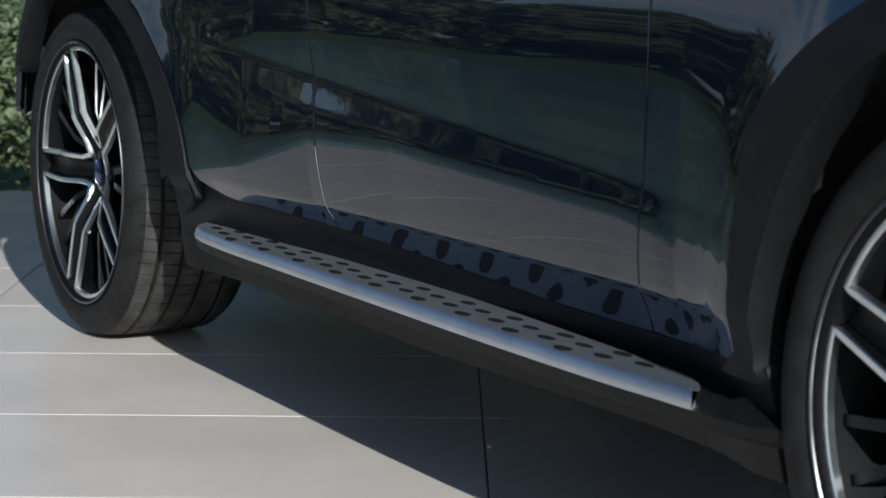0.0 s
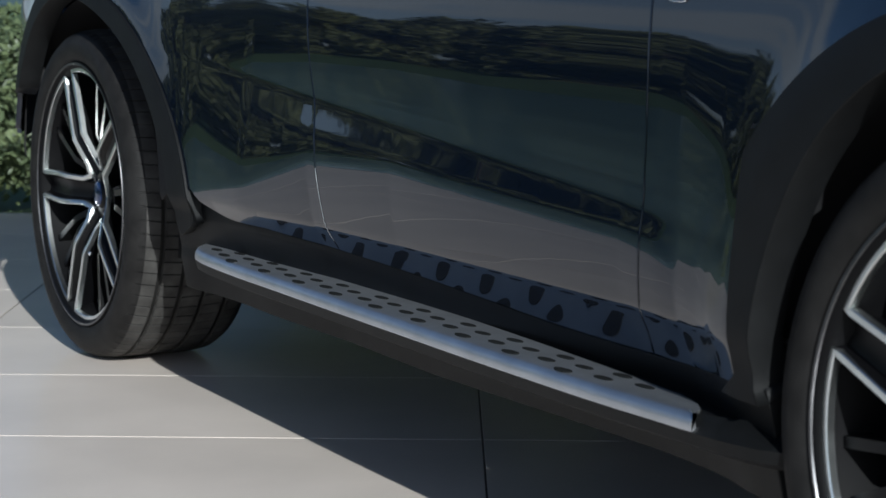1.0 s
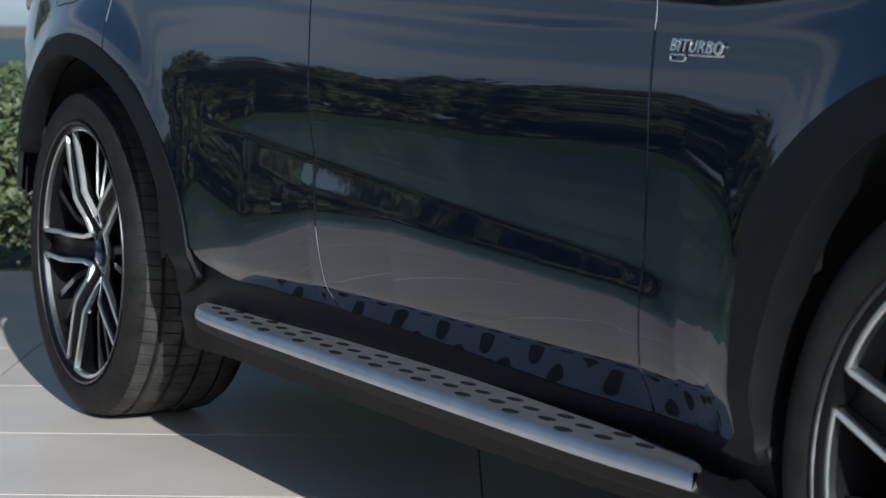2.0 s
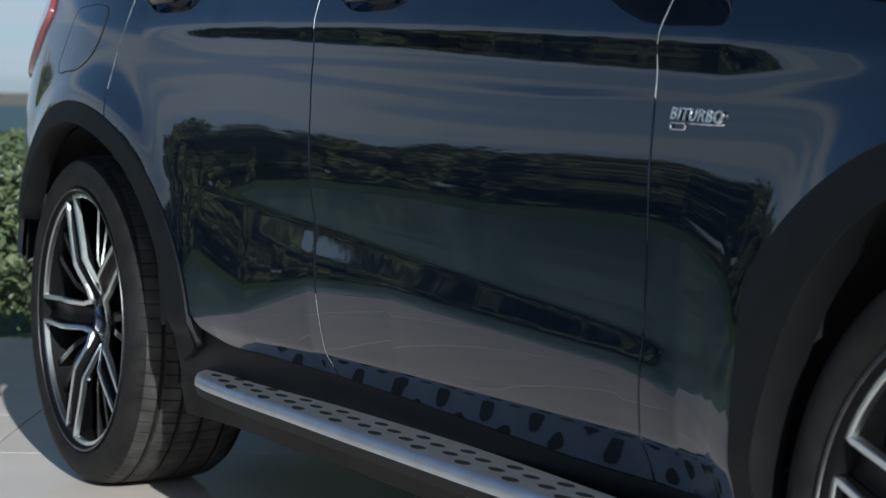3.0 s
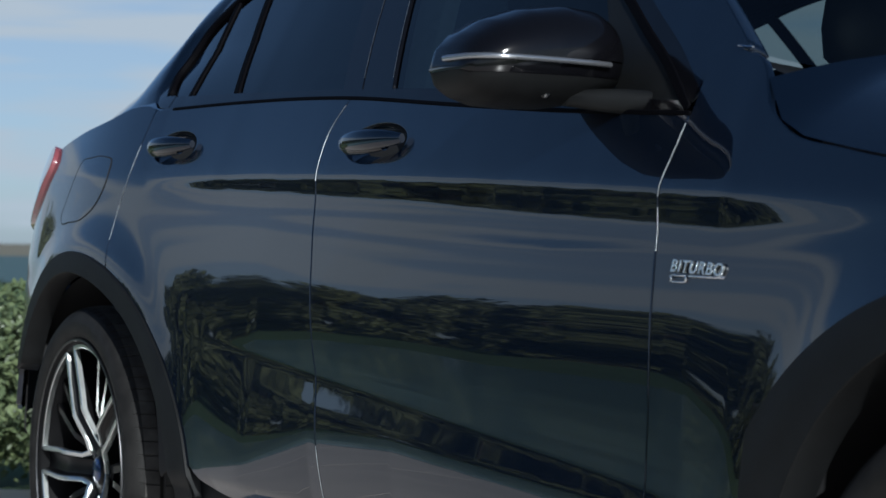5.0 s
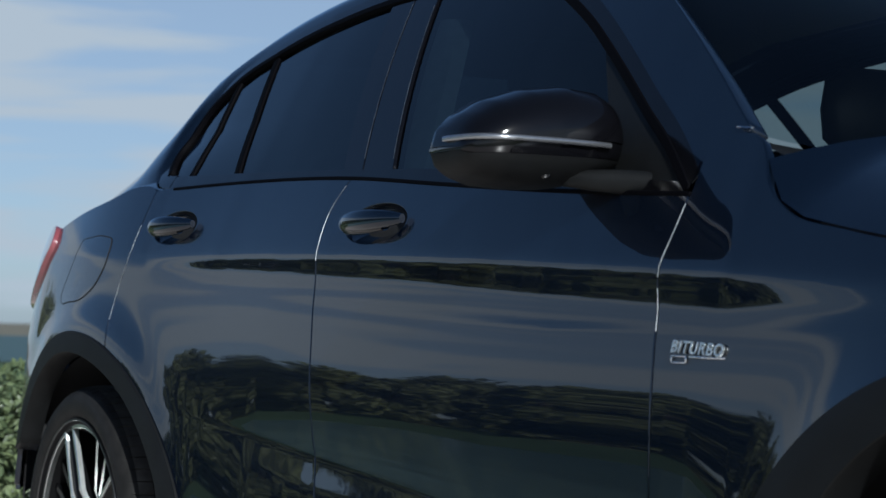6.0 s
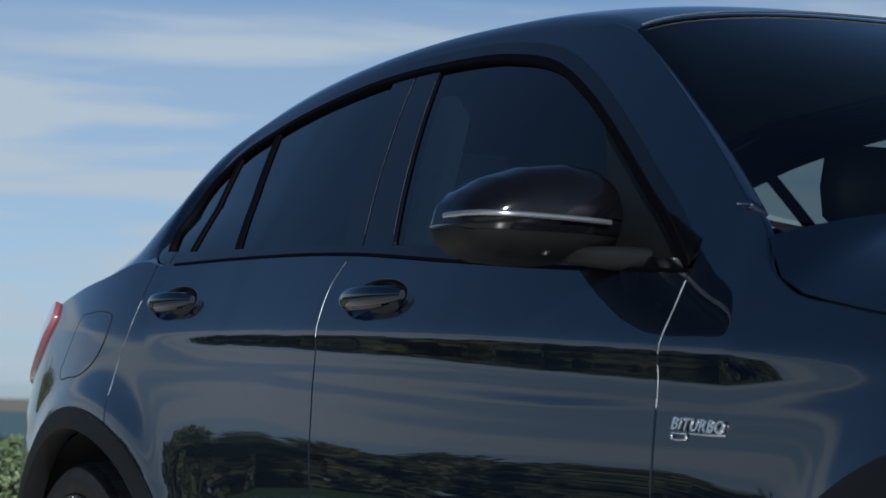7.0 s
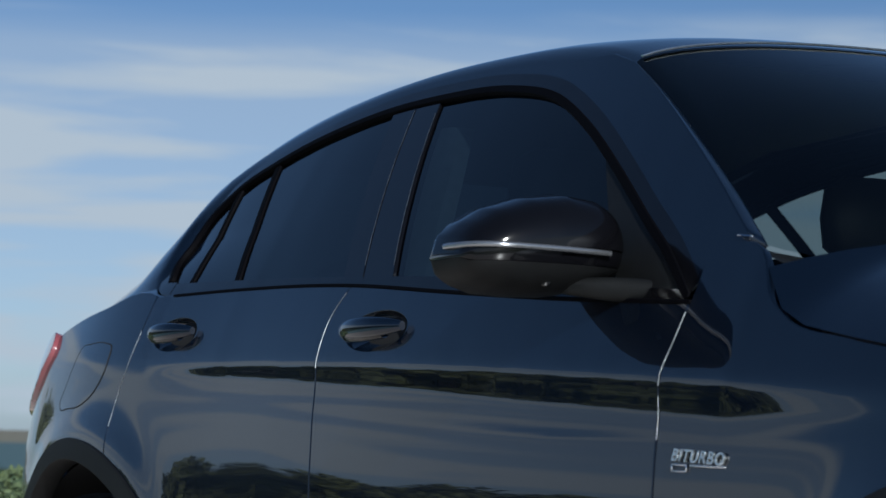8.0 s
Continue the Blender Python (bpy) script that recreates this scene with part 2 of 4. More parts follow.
def panel(name, outline, fn, mat, parent=None, label="", step=0.02, depth=0.012, lift=0.0, far=False, edge=0.012, hole=None):
    """A sheet of the car's side: an outline along the car and up, laid on the surface y = fn(x, z), with its edges turned in."""
    loop = resample([tuple(p) for p in outline], edge)
    p = np.array(loop)
    gx, gz = np.meshgrid(np.arange(p[:, 0].min(), p[:, 0].max(), step), np.arange(p[:, 1].min(), p[:, 1].max(), step * 0.55))
    g = np.stack([gx.ravel(), gz.ravel()], 1)
    g = g[inside(loop, g)]
    if len(g):
        near = np.min(np.hypot(g[:, None, 0] - p[None, :, 0], g[:, None, 1] - p[None, :, 1]), axis=1)
        g = g[near > 0.4 * step * 0.7]
    opening = np.array(hole) if hole else np.zeros((0, 2))
    if hole:
        g = g[~inside(hole, g)]
        g = g[np.min(np.hypot(g[:, None, 0] - opening[None, :, 0], g[:, None, 1] - opening[None, :, 1]), axis=1) > 0.006]
    pts = [Vector(q) for q in loop] + [Vector(q) for q in g.tolist()]
    k, m, h = len(loop), len(pts), len(opening)
    pts += [Vector(q) for q in opening.tolist()]
    v2, _, faces, *_ = delaunay_2d_cdt(pts, [(i, (i + 1) % k) for i in range(k)] + [(m + i, m + (i + 1) % h) for i in range(h)], [list(range(k))], 1, 1e-6)
    if hole:
        mid_points = np.array([[sum(v2[i].x for i in f) / len(f), sum(v2[i].y for i in f) / len(f)] for f in faces])
        faces = [f for f, gone in zip(faces, inside(hole, mid_points)) if not gone]
    co, nor = [], []
    for q in v2:
        x, z = q.x, q.y
        e = 0.003
        n = Vector(((fn(x + e, z) - fn(x - e, z)) / (2 * e), -1, (fn(x, z + e) - fn(x, z - e)) / (2 * e))).normalized()
        c = Vector((x, fn(x, z), z)) + n * lift
        co.append(c)
        nor.append(n)
    fs = []
    for f in faces:
        a, b, c = (v2[i] for i in f[:3])
        f = list(f)
        if (b.x - a.x) * (c.y - a.y) - (b.y - a.y) * (c.x - a.x) < 0:
            f.reverse()
        fs.append(f)
    # the edge turns in over a small radius
    count = {(a, b) for f in fs for a, b in zip(f, f[1:] + f[:1])}
    rim = [(a, b) for (a, b) in count if (b, a) not in count]
    away = {}
    for a, b in rim:
        d = (co[b] - co[a]).normalized()
        for i in (a, b):
            away[i] = away.get(i, Vector()) + d.cross(nor[i])
    rounded, inner = {}, {}
    for i, w in sorted(away.items()):
        w = w.normalized() if w.length > 1e-6 else w
        rounded[i] = len(co)
        co.append(co[i] + w * 0.002 - nor[i] * 0.002)
        nor.append((w + nor[i] * 0.25).normalized())
        inner[i] = len(co)
        co.append(co[i] + w * 0.002 - nor[i] * depth)
        nor.append(w)
    for a, b in sorted(rim):
        fs.append([b, a, rounded[a], rounded[b]])
        fs.append([rounded[b], rounded[a], inner[a], inner[b]])
    if far:
        co = [Vector((c.x, 2 * YC - c.y, c.z)) for c in co]
        nor = [Vector((n.x, -n.y, n.z)) for n in nor]
        fs = [f[::-1] for f in fs]
    me = bpy.data.meshes.new(name)
    me.from_pydata(co, [], fs)
    ob = finish(name, me, mat, parent, label)
    me.normals_split_custom_set_from_vertices([tuple(n) for n in nor])
    return ob


def lathe(profile, segs=96, closed=False):
    """Turns (radius, y) pairs about the y axis."""
    bm = bmesh.new()
    rings = [[bm.verts.new((r * math.cos(a), y, r * math.sin(a))) for a in (2 * math.pi * i / segs for i in range(segs))] for r, y in profile]
    pairs = list(zip(rings, rings[1:])) + ([(rings[-1], rings[0])] if closed else [])
    for A, B in pairs:
        for i in range(segs):
            j = (i + 1) % segs
            bm.faces.new((A[i], A[j], B[j], B[i]))
    return bm


def loft(sections, closed_ring=False, cap=False):
    bm = bmesh.new()
    rings = [[bm.verts.new(p) for p in s] for s in sections]
    n = len(rings[0])
    for A, B in zip(rings, rings[1:]):
        for i in range(n if closed_ring else n - 1):
            j = (i + 1) % n
            bm.faces.new((A[i], A[j], B[j], B[i]))
    if cap:
        bm.faces.new(rings[0])
        bm.faces.new(rings[-1][::-1])
    return bm


def sweep(path, profile, up=(0, 0, 1), closed=False, bm=None):
    """A solid bar along a path; the profile's (side, up) pairs stand across it."""
    bm = bm or bmesh.new()
    path = [Vector(p) for p in path]
    n = len(path)
    rings = []
    for i, p in enumerate(path):
        a = path[(i - 1) % n] if closed or i else path[0]
        b = path[(i + 1) % n] if closed or i < n - 1 else path[-1]
        d = (b - a).normalized()
        s = d.cross(Vector(up)).normalized()
        u = s.cross(d)
        rings.append([bm.verts.new(p + s * x + u * y) for x, y in profile])
    k = len(profile)
    for i in range(n if closed else n - 1):
        A, B = rings[i], rings[(i + 1) % n]
        for j in range(k):
            bm.faces.new((A[j], A[(j + 1) % k], B[(j + 1) % k], B[j]))
    if not closed:
        bm.faces.new(rings[0][::-1])
        bm.faces.new(rings[-1])
    return bm


def box(size, at=(0, 0, 0), bevel=0.0, segs=2, turn=None, bm=None):
    b2 = bmesh.new()
    bmesh.ops.create_cube(b2, size=1)
    bmesh.ops.scale(b2, vec=size, verts=b2.verts)
    if bevel:
        bmesh.ops.bevel(b2, geom=b2.edges[:], offset=bevel, segments=segs, affect="EDGES", profile=0.5)
    m = Matrix.Translation(at) @ (turn or Matrix())
    bmesh.ops.transform(b2, matrix=m, verts=b2.verts)
    if bm is None:
        return b2
    me = bpy.data.meshes.new("tmp")
    b2.to_mesh(me)
    bm.from_mesh(me)
    bpy.data.meshes.remove(me)
    b2.free()
    return bm


def ellipse(a, b, n=12):
    return [(a * math.cos(2 * math.pi * i / n), b * math.sin(2 * math.pi * i / n)) for i in range(n)]

# ---- the car ----
car = thing("parked_car", (1.4, YC, 0), "dark blue-black glossy coupe SUV parked on pale paving", "car")


def arch_curve(x0, ax, az, a0, a1, n=40, power=2.1, zc=0.365):
    out = []
    for i in range(n):
        a = radians(a0 + (a1 - a0) * i / (n - 1))
        c, s = math.cos(a), math.sin(a)
        out.append((x0 + ax * math.copysign(abs(c) ** (2 / power), c), zc + az * math.copysign(abs(s) ** (2 / power), s)))
    return out


BELT = [(-0.30, 1.150), (0.313, 1.156), (0.586, 1.153), (1.155, 1.132), (1.55, 1.099), (1.90, 1.071), (2.22, 1.051)]
SEAM_REAR = [(0.225, 1.155), (0.222, 1.090), (0.212, 1.017), (0.193, 0.945), (0.195, 0.855), (0.205, 0.822)]
SEAM_MID = [(1.155, 1.132), (1.120, 1.078), (1.119, 0.997), (1.131, 0.918), (1.151, 0.849), (1.193, 0.681), (1.229, 0.568), (1.243, 0.472), (1.251, 0.393)]
SEAM_FRONT = [(2.222, 1.051), (2.210, 0.994), (2.199, 0.954), (2.203, 0.885), (2.211, 0.800), (2.217, 0.700), (2.217, 0.573), (2.212, 0.457), (2.193, 0.368)]
SILL_LINE = [(0.691, 0.445), (0.711, 0.433), (0.774, 0.411), (0.995, 0.4), (1.251, 0.393), (1.723, 0.377), (1.962, 0.368), (2.193, 0.368), (2.424, 0.377)]
GAP = 0.0030


def shifted(curve, dx):
    return [(x + dx, z) for x, z in curve]


def belt_z(x):
    return float(np.interp(x, [p[0] for p in BELT], [p[1] for p in BELT]))


def belt_run(x0, x1, n=24, dz=0.0):
    return [(x0 + (x1 - x0) * i / (n - 1), belt_z(x0 + (x1 - x0) * i / (n - 1)) + dz) for i in range(n)]


sill = fair(SILL_LINE, 80)
mid, rear_seam, front_seam = fair(SEAM_MID, 50), fair(SEAM_REAR, 24), fair(SEAM_FRONT, 50)
rear_arch = arch_curve(0.0, 0.465, 0.487, 180, 90, 35) + arch_curve(0.0, 0.69, 0.487, 90, 0, 40, 1.75)[1:]
rear_arch_in = arch_curve(0.0, 0.415, 0.443, 184, 90, 35) + arch_curve(0.0, 0.615, 0.443, 90, -4, 36, 1.8)[1:]
front_arch = [(max(x, 2.455), z) for x, z in arch_curve(2.875, 0.515, 0.483, 180, 0, 70)]
front_arch_in = arch_curve(2.875, 0.382, 0.435, 184, -4, 70)


def sill_between(x0, x1):
    return [p for p in sill if x0 < p[0] < x1]


def sides(name, outline, mat, label="", hole=None, **k):
    """A panel on the near side and its twin on the far side."""
    a = panel(name, outline, mat=mat, parent=None, label=label, hole=hole, **k)
    b = panel(name, outline, mat=mat, parent=None, label=label, far=True, **k)
    for o in (a, b):
        o.parent = car
        o.matrix_parent_inverse = Matrix.Translation((-1.4, -YC, 0))
    return a, b


def on_car(ob, parent=None):
    ob.parent = parent or car
    ob.matrix_parent_inverse = Matrix.Translation((-1.4, -YC, 0))
    return ob


def recess(x0, z0, half, r=1.0):
    """The oval outline of the dished recess behind a door handle."""
    return [(x0 + a, z0 + b) for a, b in ellipse(half * r, 0.036 * r, 40)]


REAR_RECESS, FRONT_RECESS = (0.402, 1.070, 0.106), (1.319, 1.045, 0.114)

# rear door: its back edge runs down the seam and round the wheel arch
arch_part = [p for p in rear_arch if p[0] > 0.205 and p[1] > 0.44]
rear_door_loop = shifted(rear_seam, GAP)[:-1] + arch_part + sill_between(0.60, 1.247) + shifted(mid[::-1], -GAP) + belt_run(1.14, 0.24)
rear_door, _ = sides("rear_door", rear_door_loop, PAINT, fn=flank, hole=recess(*REAR_RECESS), step=0.013)
front_door_loop = shifted(mid, GAP) + sill_between(1.255, 2.188) + shifted(front_seam[::-1], -GAP) + belt_run(2.21, 1.165)
front_door, _ = sides("front_door", front_door_loop, PAINT, fn=flank, hole=recess(*FRONT_RECESS), step=0.013)
FENDER_TOP = fair([(3.74, 0.70), (3.55, 0.83), (3.2, 0.915), (2.9, 0.952), (2.57, 0.990), (2.44, 1.020), (2.385, 1.058), (2.365, 1.092), (2.345, 1.112), (2.29, 1.126), (2.235, 1.115), (2.226, 1.06)], 70)
front_fender_loop = shifted(front_seam, GAP) + sill_between(2.198, 2.44) + [(2.455, 0.40)] + [p for p in front_arch if p[1] > 0.40 and p[0] < 3.35] + [(3.38, 0.42), (3.74, 0.42)] + FENDER_TOP
front_fender, _ = sides("front_fender", front_fender_loop, PAINT, fn=flank, step=0.014)
quarter_loop = [(-0.60, 0.46), (-0.90, 0.46), (-0.90, 0.93)] + fair([(-0.90, 0.93), (-0.72, 1.02), (-0.45, 1.085), (-0.22, 1.125), (-0.02, 1.150), (0.08, 1.168), (0.16, 1.170), (0.222, 1.158)], 24)[1:] + shifted(rear_seam, -GAP)[1:] + [p for p in rear_arch[::-1] if p[0] < 0.195 and p[1] > 0.48]
rear_quarter, _ = sides("rear_quarter_panel", quarter_loop, PAINT, fn=flank)


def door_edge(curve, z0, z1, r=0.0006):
    """A bright strip added along a door gap as its edge's glint."""
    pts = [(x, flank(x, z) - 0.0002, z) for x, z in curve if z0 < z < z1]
    return on_car(part("door_edge", sweep(pts, ellipse(r, r, 6), (0, 1, 0)), GLINT, None, "thin bright strip drawn as the glint along a door gap"))


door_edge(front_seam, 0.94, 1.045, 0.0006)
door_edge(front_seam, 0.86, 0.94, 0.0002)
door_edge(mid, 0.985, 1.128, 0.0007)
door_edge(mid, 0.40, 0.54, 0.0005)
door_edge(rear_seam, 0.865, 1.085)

# wheel arch cladding, black plastic, standing proud of the paint
def cladding_surface(x, z):
    return flank(x, max(z, 0.40)) - 0.006 + 0.10 * max(0.0, 0.40 - z)


rear_clad_loop = [p for p in rear_arch if p[1] > (0.57 if p[0] < 0 else 0.375)] + [(0.680, 0.42), (0.665, 0.37), (0.63, 0.35)] + [p for p in rear_arch_in[::-1] if p[1] > (0.57 if p[0] < 0 else 0.36)]
rear_clad, _ = sides("rear_arch_cladding", rear_clad_loop, CLADDING, "black grained plastic wheel arch cladding", fn=cladding_surface, depth=0.05)
front_clad_loop = [p for p in front_arch if p[1] > 0.375 and p[0] < 3.35] + [(3.36, 0.30), (3.31, 0.30)] + [p for p in front_arch_in[::-1] if p[1] > 0.375] + [(2.50, 0.362), (2.455, 0.362), (2.42, 0.364)]
front_clad, _ = sides("front_arch_cladding", front_clad_loop, CLADDING, "black grained plastic wheel arch cladding", fn=cladding_surface, depth=0.05)


def sill_surface(x, z):
    t = max(0.0, min(1.0, (0.39 - z) / 0.07))
    return flank(x, 0.39) + 0.004 + 0.020 * t + 0.25 * max(0, 0.30 - z)


sill_loop = [(x, z - 0.004) for x, z in sill if 0.60 < x < 2.44] + [(2.46, 0.378), (2.50, 0.378), (2.50, 0.235), (1.5, 0.215), (0.56, 0.235), (0.585, 0.40)]
side_sill, _ = sides("side_sill", sill_loop, CLADDING, "black plastic sill below the doors", fn=sill_surface, depth=0.03)

# a dark inner shell closes the gaps between the panels
def shell_surface(x, z):
    return flank(x, z) + 0.02


shell_loop = [(-0.88, 0.45), (-0.88, 0.95), (-0.2, 1.12), (0.3, 1.14), (1.15, 1.12), (1.9, 1.06), (2.25, 1.04), (2.5, 0.97), (3.6, 0.72), (3.6, 0.45)] + [p for p in arch_curve(2.875, 0.455, 0.46, 0, 180, 40) if p[1] > 0.40] + [(2.42, 0.42), (0.56, 0.43)] + [p for p in arch_curve(0.0, 0.515, 0.46, 0, 180, 40) if p[1] > 0.40] + [(-0.55, 0.45)]
inner_shell, _ = sides("inner_shell", shell_loop, DARK, "dark inner body shell", fn=shell_surface, step=0.04, depth=0.004)


def liner(x0, ax, az):
    path = [(max(x, x0 - 0.405), z) for x, z in arch_curve(x0, ax, az, 172, -10, 40)]
    return loft([[(x, y, z) for x, z in path] for y in (0.045, 0.38)])


for x0, ax in ((0.0, 0.495), (2.875, 0.42)):
    for far in (False, True):
        bm = liner(x0, ax, 0.44)
        if far:
            for v in bm.verts:
                v.co.y = 2 * YC - v.co.y
        on_car(part("wheel_arch_liner", bm, DARK, None, "dark felt wheel arch liner"))
        bm = box((0.76, 0.02, 0.55), (x0 + 0.07, 0.39 if not far else 2 * YC - 0.39, 0.56))
        on_car(part("wheel_well_wall", bm, DARK))

# underbody and the ends of the car
on_car(part("underbody", box((3.6, 1.5, 0.06), (1.45, YC, 0.27), 0.02), DARK))


def end_loft(xs, zlo, zhi, bulge):
    secs = []
    for i in range(9):
        u = i / 8
        z = zlo + (zhi - zlo) * u
        y0 = flank(xs, z)
        row = []
        for j in range(25):
            v = j / 24
            y = y0 + (2 * YC - 2 * y0) * v
            row.append((xs + bulge * (1 - abs(2 * v - 1) ** 2.6) * (0.75 + 0.5 * u * (1 - u) * 2), y, z))
        secs.append(row)
    return loft(secs)


on_car(part("rear_bumper", end_loft(-0.90, 0.30, 0.97, -0.09), PAINT))
on_car(part("front_bumper", end_loft(3.74, 0.25, 0.72, 0.16), PAINT))

# bonnet
secs = []
for i in range(26):
    x = 2.37 + (3.74 - 2.37) * (i / 25)
    pts = [p for p in FENDER_TOP if p[0] > 2.36 and p[1] < 1.10]
    ze = float(np.interp(x, [p[0] for p in pts[::-1]], [p[1] for p in pts[::-1]])) + 0.004
    y0 = flank(x, ze) + 0.002
    row = []
    for j in range(41):
        v = j / 40
        y = y0 + (2 * YC - 2 * y0) * v
        w = 1 - abs(2 * v - 1) ** 7
        crown = max(0.02, 1.132 - 0.06 * ((x - 2.37) / 1.2) - 0.13 * max(0, (x - 3.0) / 0.74) ** 2 - ze)
        row.append((x + 0.10 * w * (1 if i == 0 else 0.4 + 0.8 * (i / 25)), y, ze + crown * w))
    secs.append(row)
on_car(part("bonnet", loft(secs), PAINT))

# ---- glasshouse ----
DLO_TOP = fair([(0.168, 1.193), (0.112, 1.250), (0.137, 1.329), (0.230, 1.391), (0.43, 1.443), (0.695, 1.479), (0.93, 1.493), (1.112, 1.490), (1.381, 1.469), (1.579, 1.427), (1.732, 1.361), (1.903, 1.264), (2.033, 1.180), (2.124, 1.121), (2.197, 1.062)], 110)
DLO_LOW = [(2.19, 1.068), (1.90, 1.091), (1.47, 1.128), (1.12, 1.148), (0.586, 1.173), (0.25, 1.186), (0.20, 1.188)]


def between_lines(loop, a0, a1, b0, b1, steps=14):
    """The part of the window band between two leaning lines."""
    def side_of(p, a, b):
        return (p[0] - a[0]) * (b[1] - a[1]) - (p[1] - a[1]) * (b[0] - a[0])
    loop = resample(loop, 0.006)

    def clip(poly, a, b, keep):
        out = []
        for p, q in zip(poly, poly[1:] + poly[:1]):
            sp, sq = keep * side_of(p, a, b), keep * side_of(q, a, b)
            if sp >= 0:
                out.append(p)
            if sp * sq < 0:
                t = sp / (sp - sq)
                out.append((p[0] + (q[0] - p[0]) * t, p[1] + (q[1] - p[1]) * t))
        return out
    if a0:
        loop = clip(loop, a0, a1, 1)
    if b0:
        loop = clip(loop, b0, b1, -1)
    return loop


dlo = DLO_TOP + DLO_LOW
L1, L2 = ((0.303, 1.182), (0.262, 1.394)), ((0.567, 1.174), (0.427, 1.440))
L3, L4, L5 = ((1.085, 1.15), (0.925, 1.493)), ((1.166, 1.147), (1.015, 1.50)), ((1.285, 1.140), (1.118, 1.480))
L6 = ((2.03, 1.06), (1.80, 1.34))


def moved(line, d):
    return ((line[0][0] + d, line[0][1]), (line[1][0] + d, line[1][1]))


def glass_surface(x, z):
    return glasshouse(x, z) + 0.006


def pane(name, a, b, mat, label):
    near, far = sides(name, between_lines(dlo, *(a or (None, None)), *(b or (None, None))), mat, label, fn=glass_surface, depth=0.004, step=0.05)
    # far panes are tinted lighter to brighten the view through the windscreen
    far.data.materials[0] = GLASS_FAR_SIDE
    return near, far


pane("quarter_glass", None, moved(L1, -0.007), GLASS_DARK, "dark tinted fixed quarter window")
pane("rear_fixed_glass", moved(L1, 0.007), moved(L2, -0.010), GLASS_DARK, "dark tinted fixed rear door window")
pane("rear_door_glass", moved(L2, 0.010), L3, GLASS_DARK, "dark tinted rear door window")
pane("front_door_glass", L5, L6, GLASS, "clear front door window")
trim = [("pillar_trim", L3, moved(L4, -0.003), GLOSS_BLACK), ("pillar_trim", moved(L4, 0.003), L5, GLOSS_BLACK),
        ("glass_divider", moved(L1, -0.007), moved(L1, 0.007), SEAL), ("glass_divider", moved(L2, -0.010), moved(L2, 0.010), SEAL),
        ("mirror_sail", L6, None, CLADDING)]
for nm, a, b, mat in trim:
    sides(nm, between_lines(dlo, *(a or (None, None)), *(b or (None, None))), mat, fn=glasshouse, depth=0.02, step=0.05)


# bright strips added for the glint along the pillar trim's seams
for a, b in (moved(L4, -0.002), moved(L5, -0.002)):
    pts = [(a[0] + (b[0] - a[0]) * t, a[1] + (b[1] - a[1]) * t) for t in (0.06, 0.2, 0.35, 0.5, 0.65, 0.8, 0.93)]
    on_car(part("pillar_edge", sweep([(x, glasshouse(x, z) - 0.0005, z) for x, z in pts], ellipse(0.0003, 0.0003, 6), (0, 1, 0)), GLINT, None, "thin bright strip drawn as the glint of a pillar seam"))


def band(curve, off0, off1):
    """A strip along a curve, from one sideways offset to another."""
    p = np.array(curve)
    d = np.gradient(p, axis=0)
    n = np.stack([-d[:, 1], d[:, 0]], 1) / np.linalg.norm(d, axis=1)[:, None]
    return [tuple(q) for q in (p + n * off1).tolist()] + [tuple(q) for q in (p + n * off0).tolist()[::-1]]


sides("window_surround", band(DLO_TOP, 0.0, 0.024), GLOSS_BLACK, "gloss black window surround", fn=glasshouse, depth=0.02, step=0.05, lift=0.002)
sides("window_surround", band(fair([(0.225, 1.1872), (0.185, 1.189), (0.135, 1.206), (0.110, 1.250), (0.122, 1.305)], 30), -0.002, 0.024), GLOSS_BLACK, "gloss black window surround", fn=glasshouse, depth=0.02, step=0.05, lift=0.0028)
sides("window_seal", band(DLO_TOP, -0.009, 0.001), SEAL, fn=glasshouse, depth=0.012, step=0.05, lift=0.005)
sides("belt_trim", band(fair(DLO_LOW, 60), 0.0, 0.034), GLOSS_BLACK, "gloss black strip below the windows", fn=glasshouse, depth=0.03, step=0.05, lift=0.002)

sides("belt_seal", band(fair(BELT[1:], 60), -0.002, 0.001), SEAL, "thin black seal along the top of the doors", fn=flank, depth=0.006, step=0.05, lift=0.0022)


def shoulder_surface(x, z):
    t = max(0.0, min(1.0, (z - 1.145) / 0.05))
    return (flank(x, 1.145) + 0.005) * (1 - t) + (glasshouse(x, 1.195) + 0.004) * t


sides("rear_shoulder", [(-0.05, 1.146), (0.225, 1.148), (0.225, 1.160), (0.17, 1.166), (0.10, 1.184), (-0.02, 1.180)], PAINT, fn=shoulder_surface, depth=0.004)

# roof: from the window surround over the edge to the middle
ROOF = [(-0.88, 0.92, 1.00), (-0.62, 1.02, 1.07), (-0.40, 1.105, 1.15), (-0.20, 1.238, 1.268), (-0.02, 1.360, 1.402), (0.12, 1.430, 1.488), (0.30, 1.478, 1.545), (0.45, 1.506, 1.575), (0.70, 1.532, 1.60),
        (0.975, 1.541, 1.612), (1.236, 1.534, 1.600), (1.51, 1.511, 1.575), (1.66, 1.484, 1.552), (1.775, 1.450, 1.522)]
roof_fair = fair(ROOF, 60)
DLO_PAIR = fair([(-0.88, 0.89), (-0.40, 1.068), (-0.02, 1.152), (0.125, 1.185), (0.100, 1.29), (0.200, 1.394), (0.42, 1.458), (0.695, 1.497), (0.93, 1.512), (1.112, 1.509), (1.381, 1.488), (1.579, 1.446), (1.66, 1.41), (1.72, 1.385)], 60)
secs = []
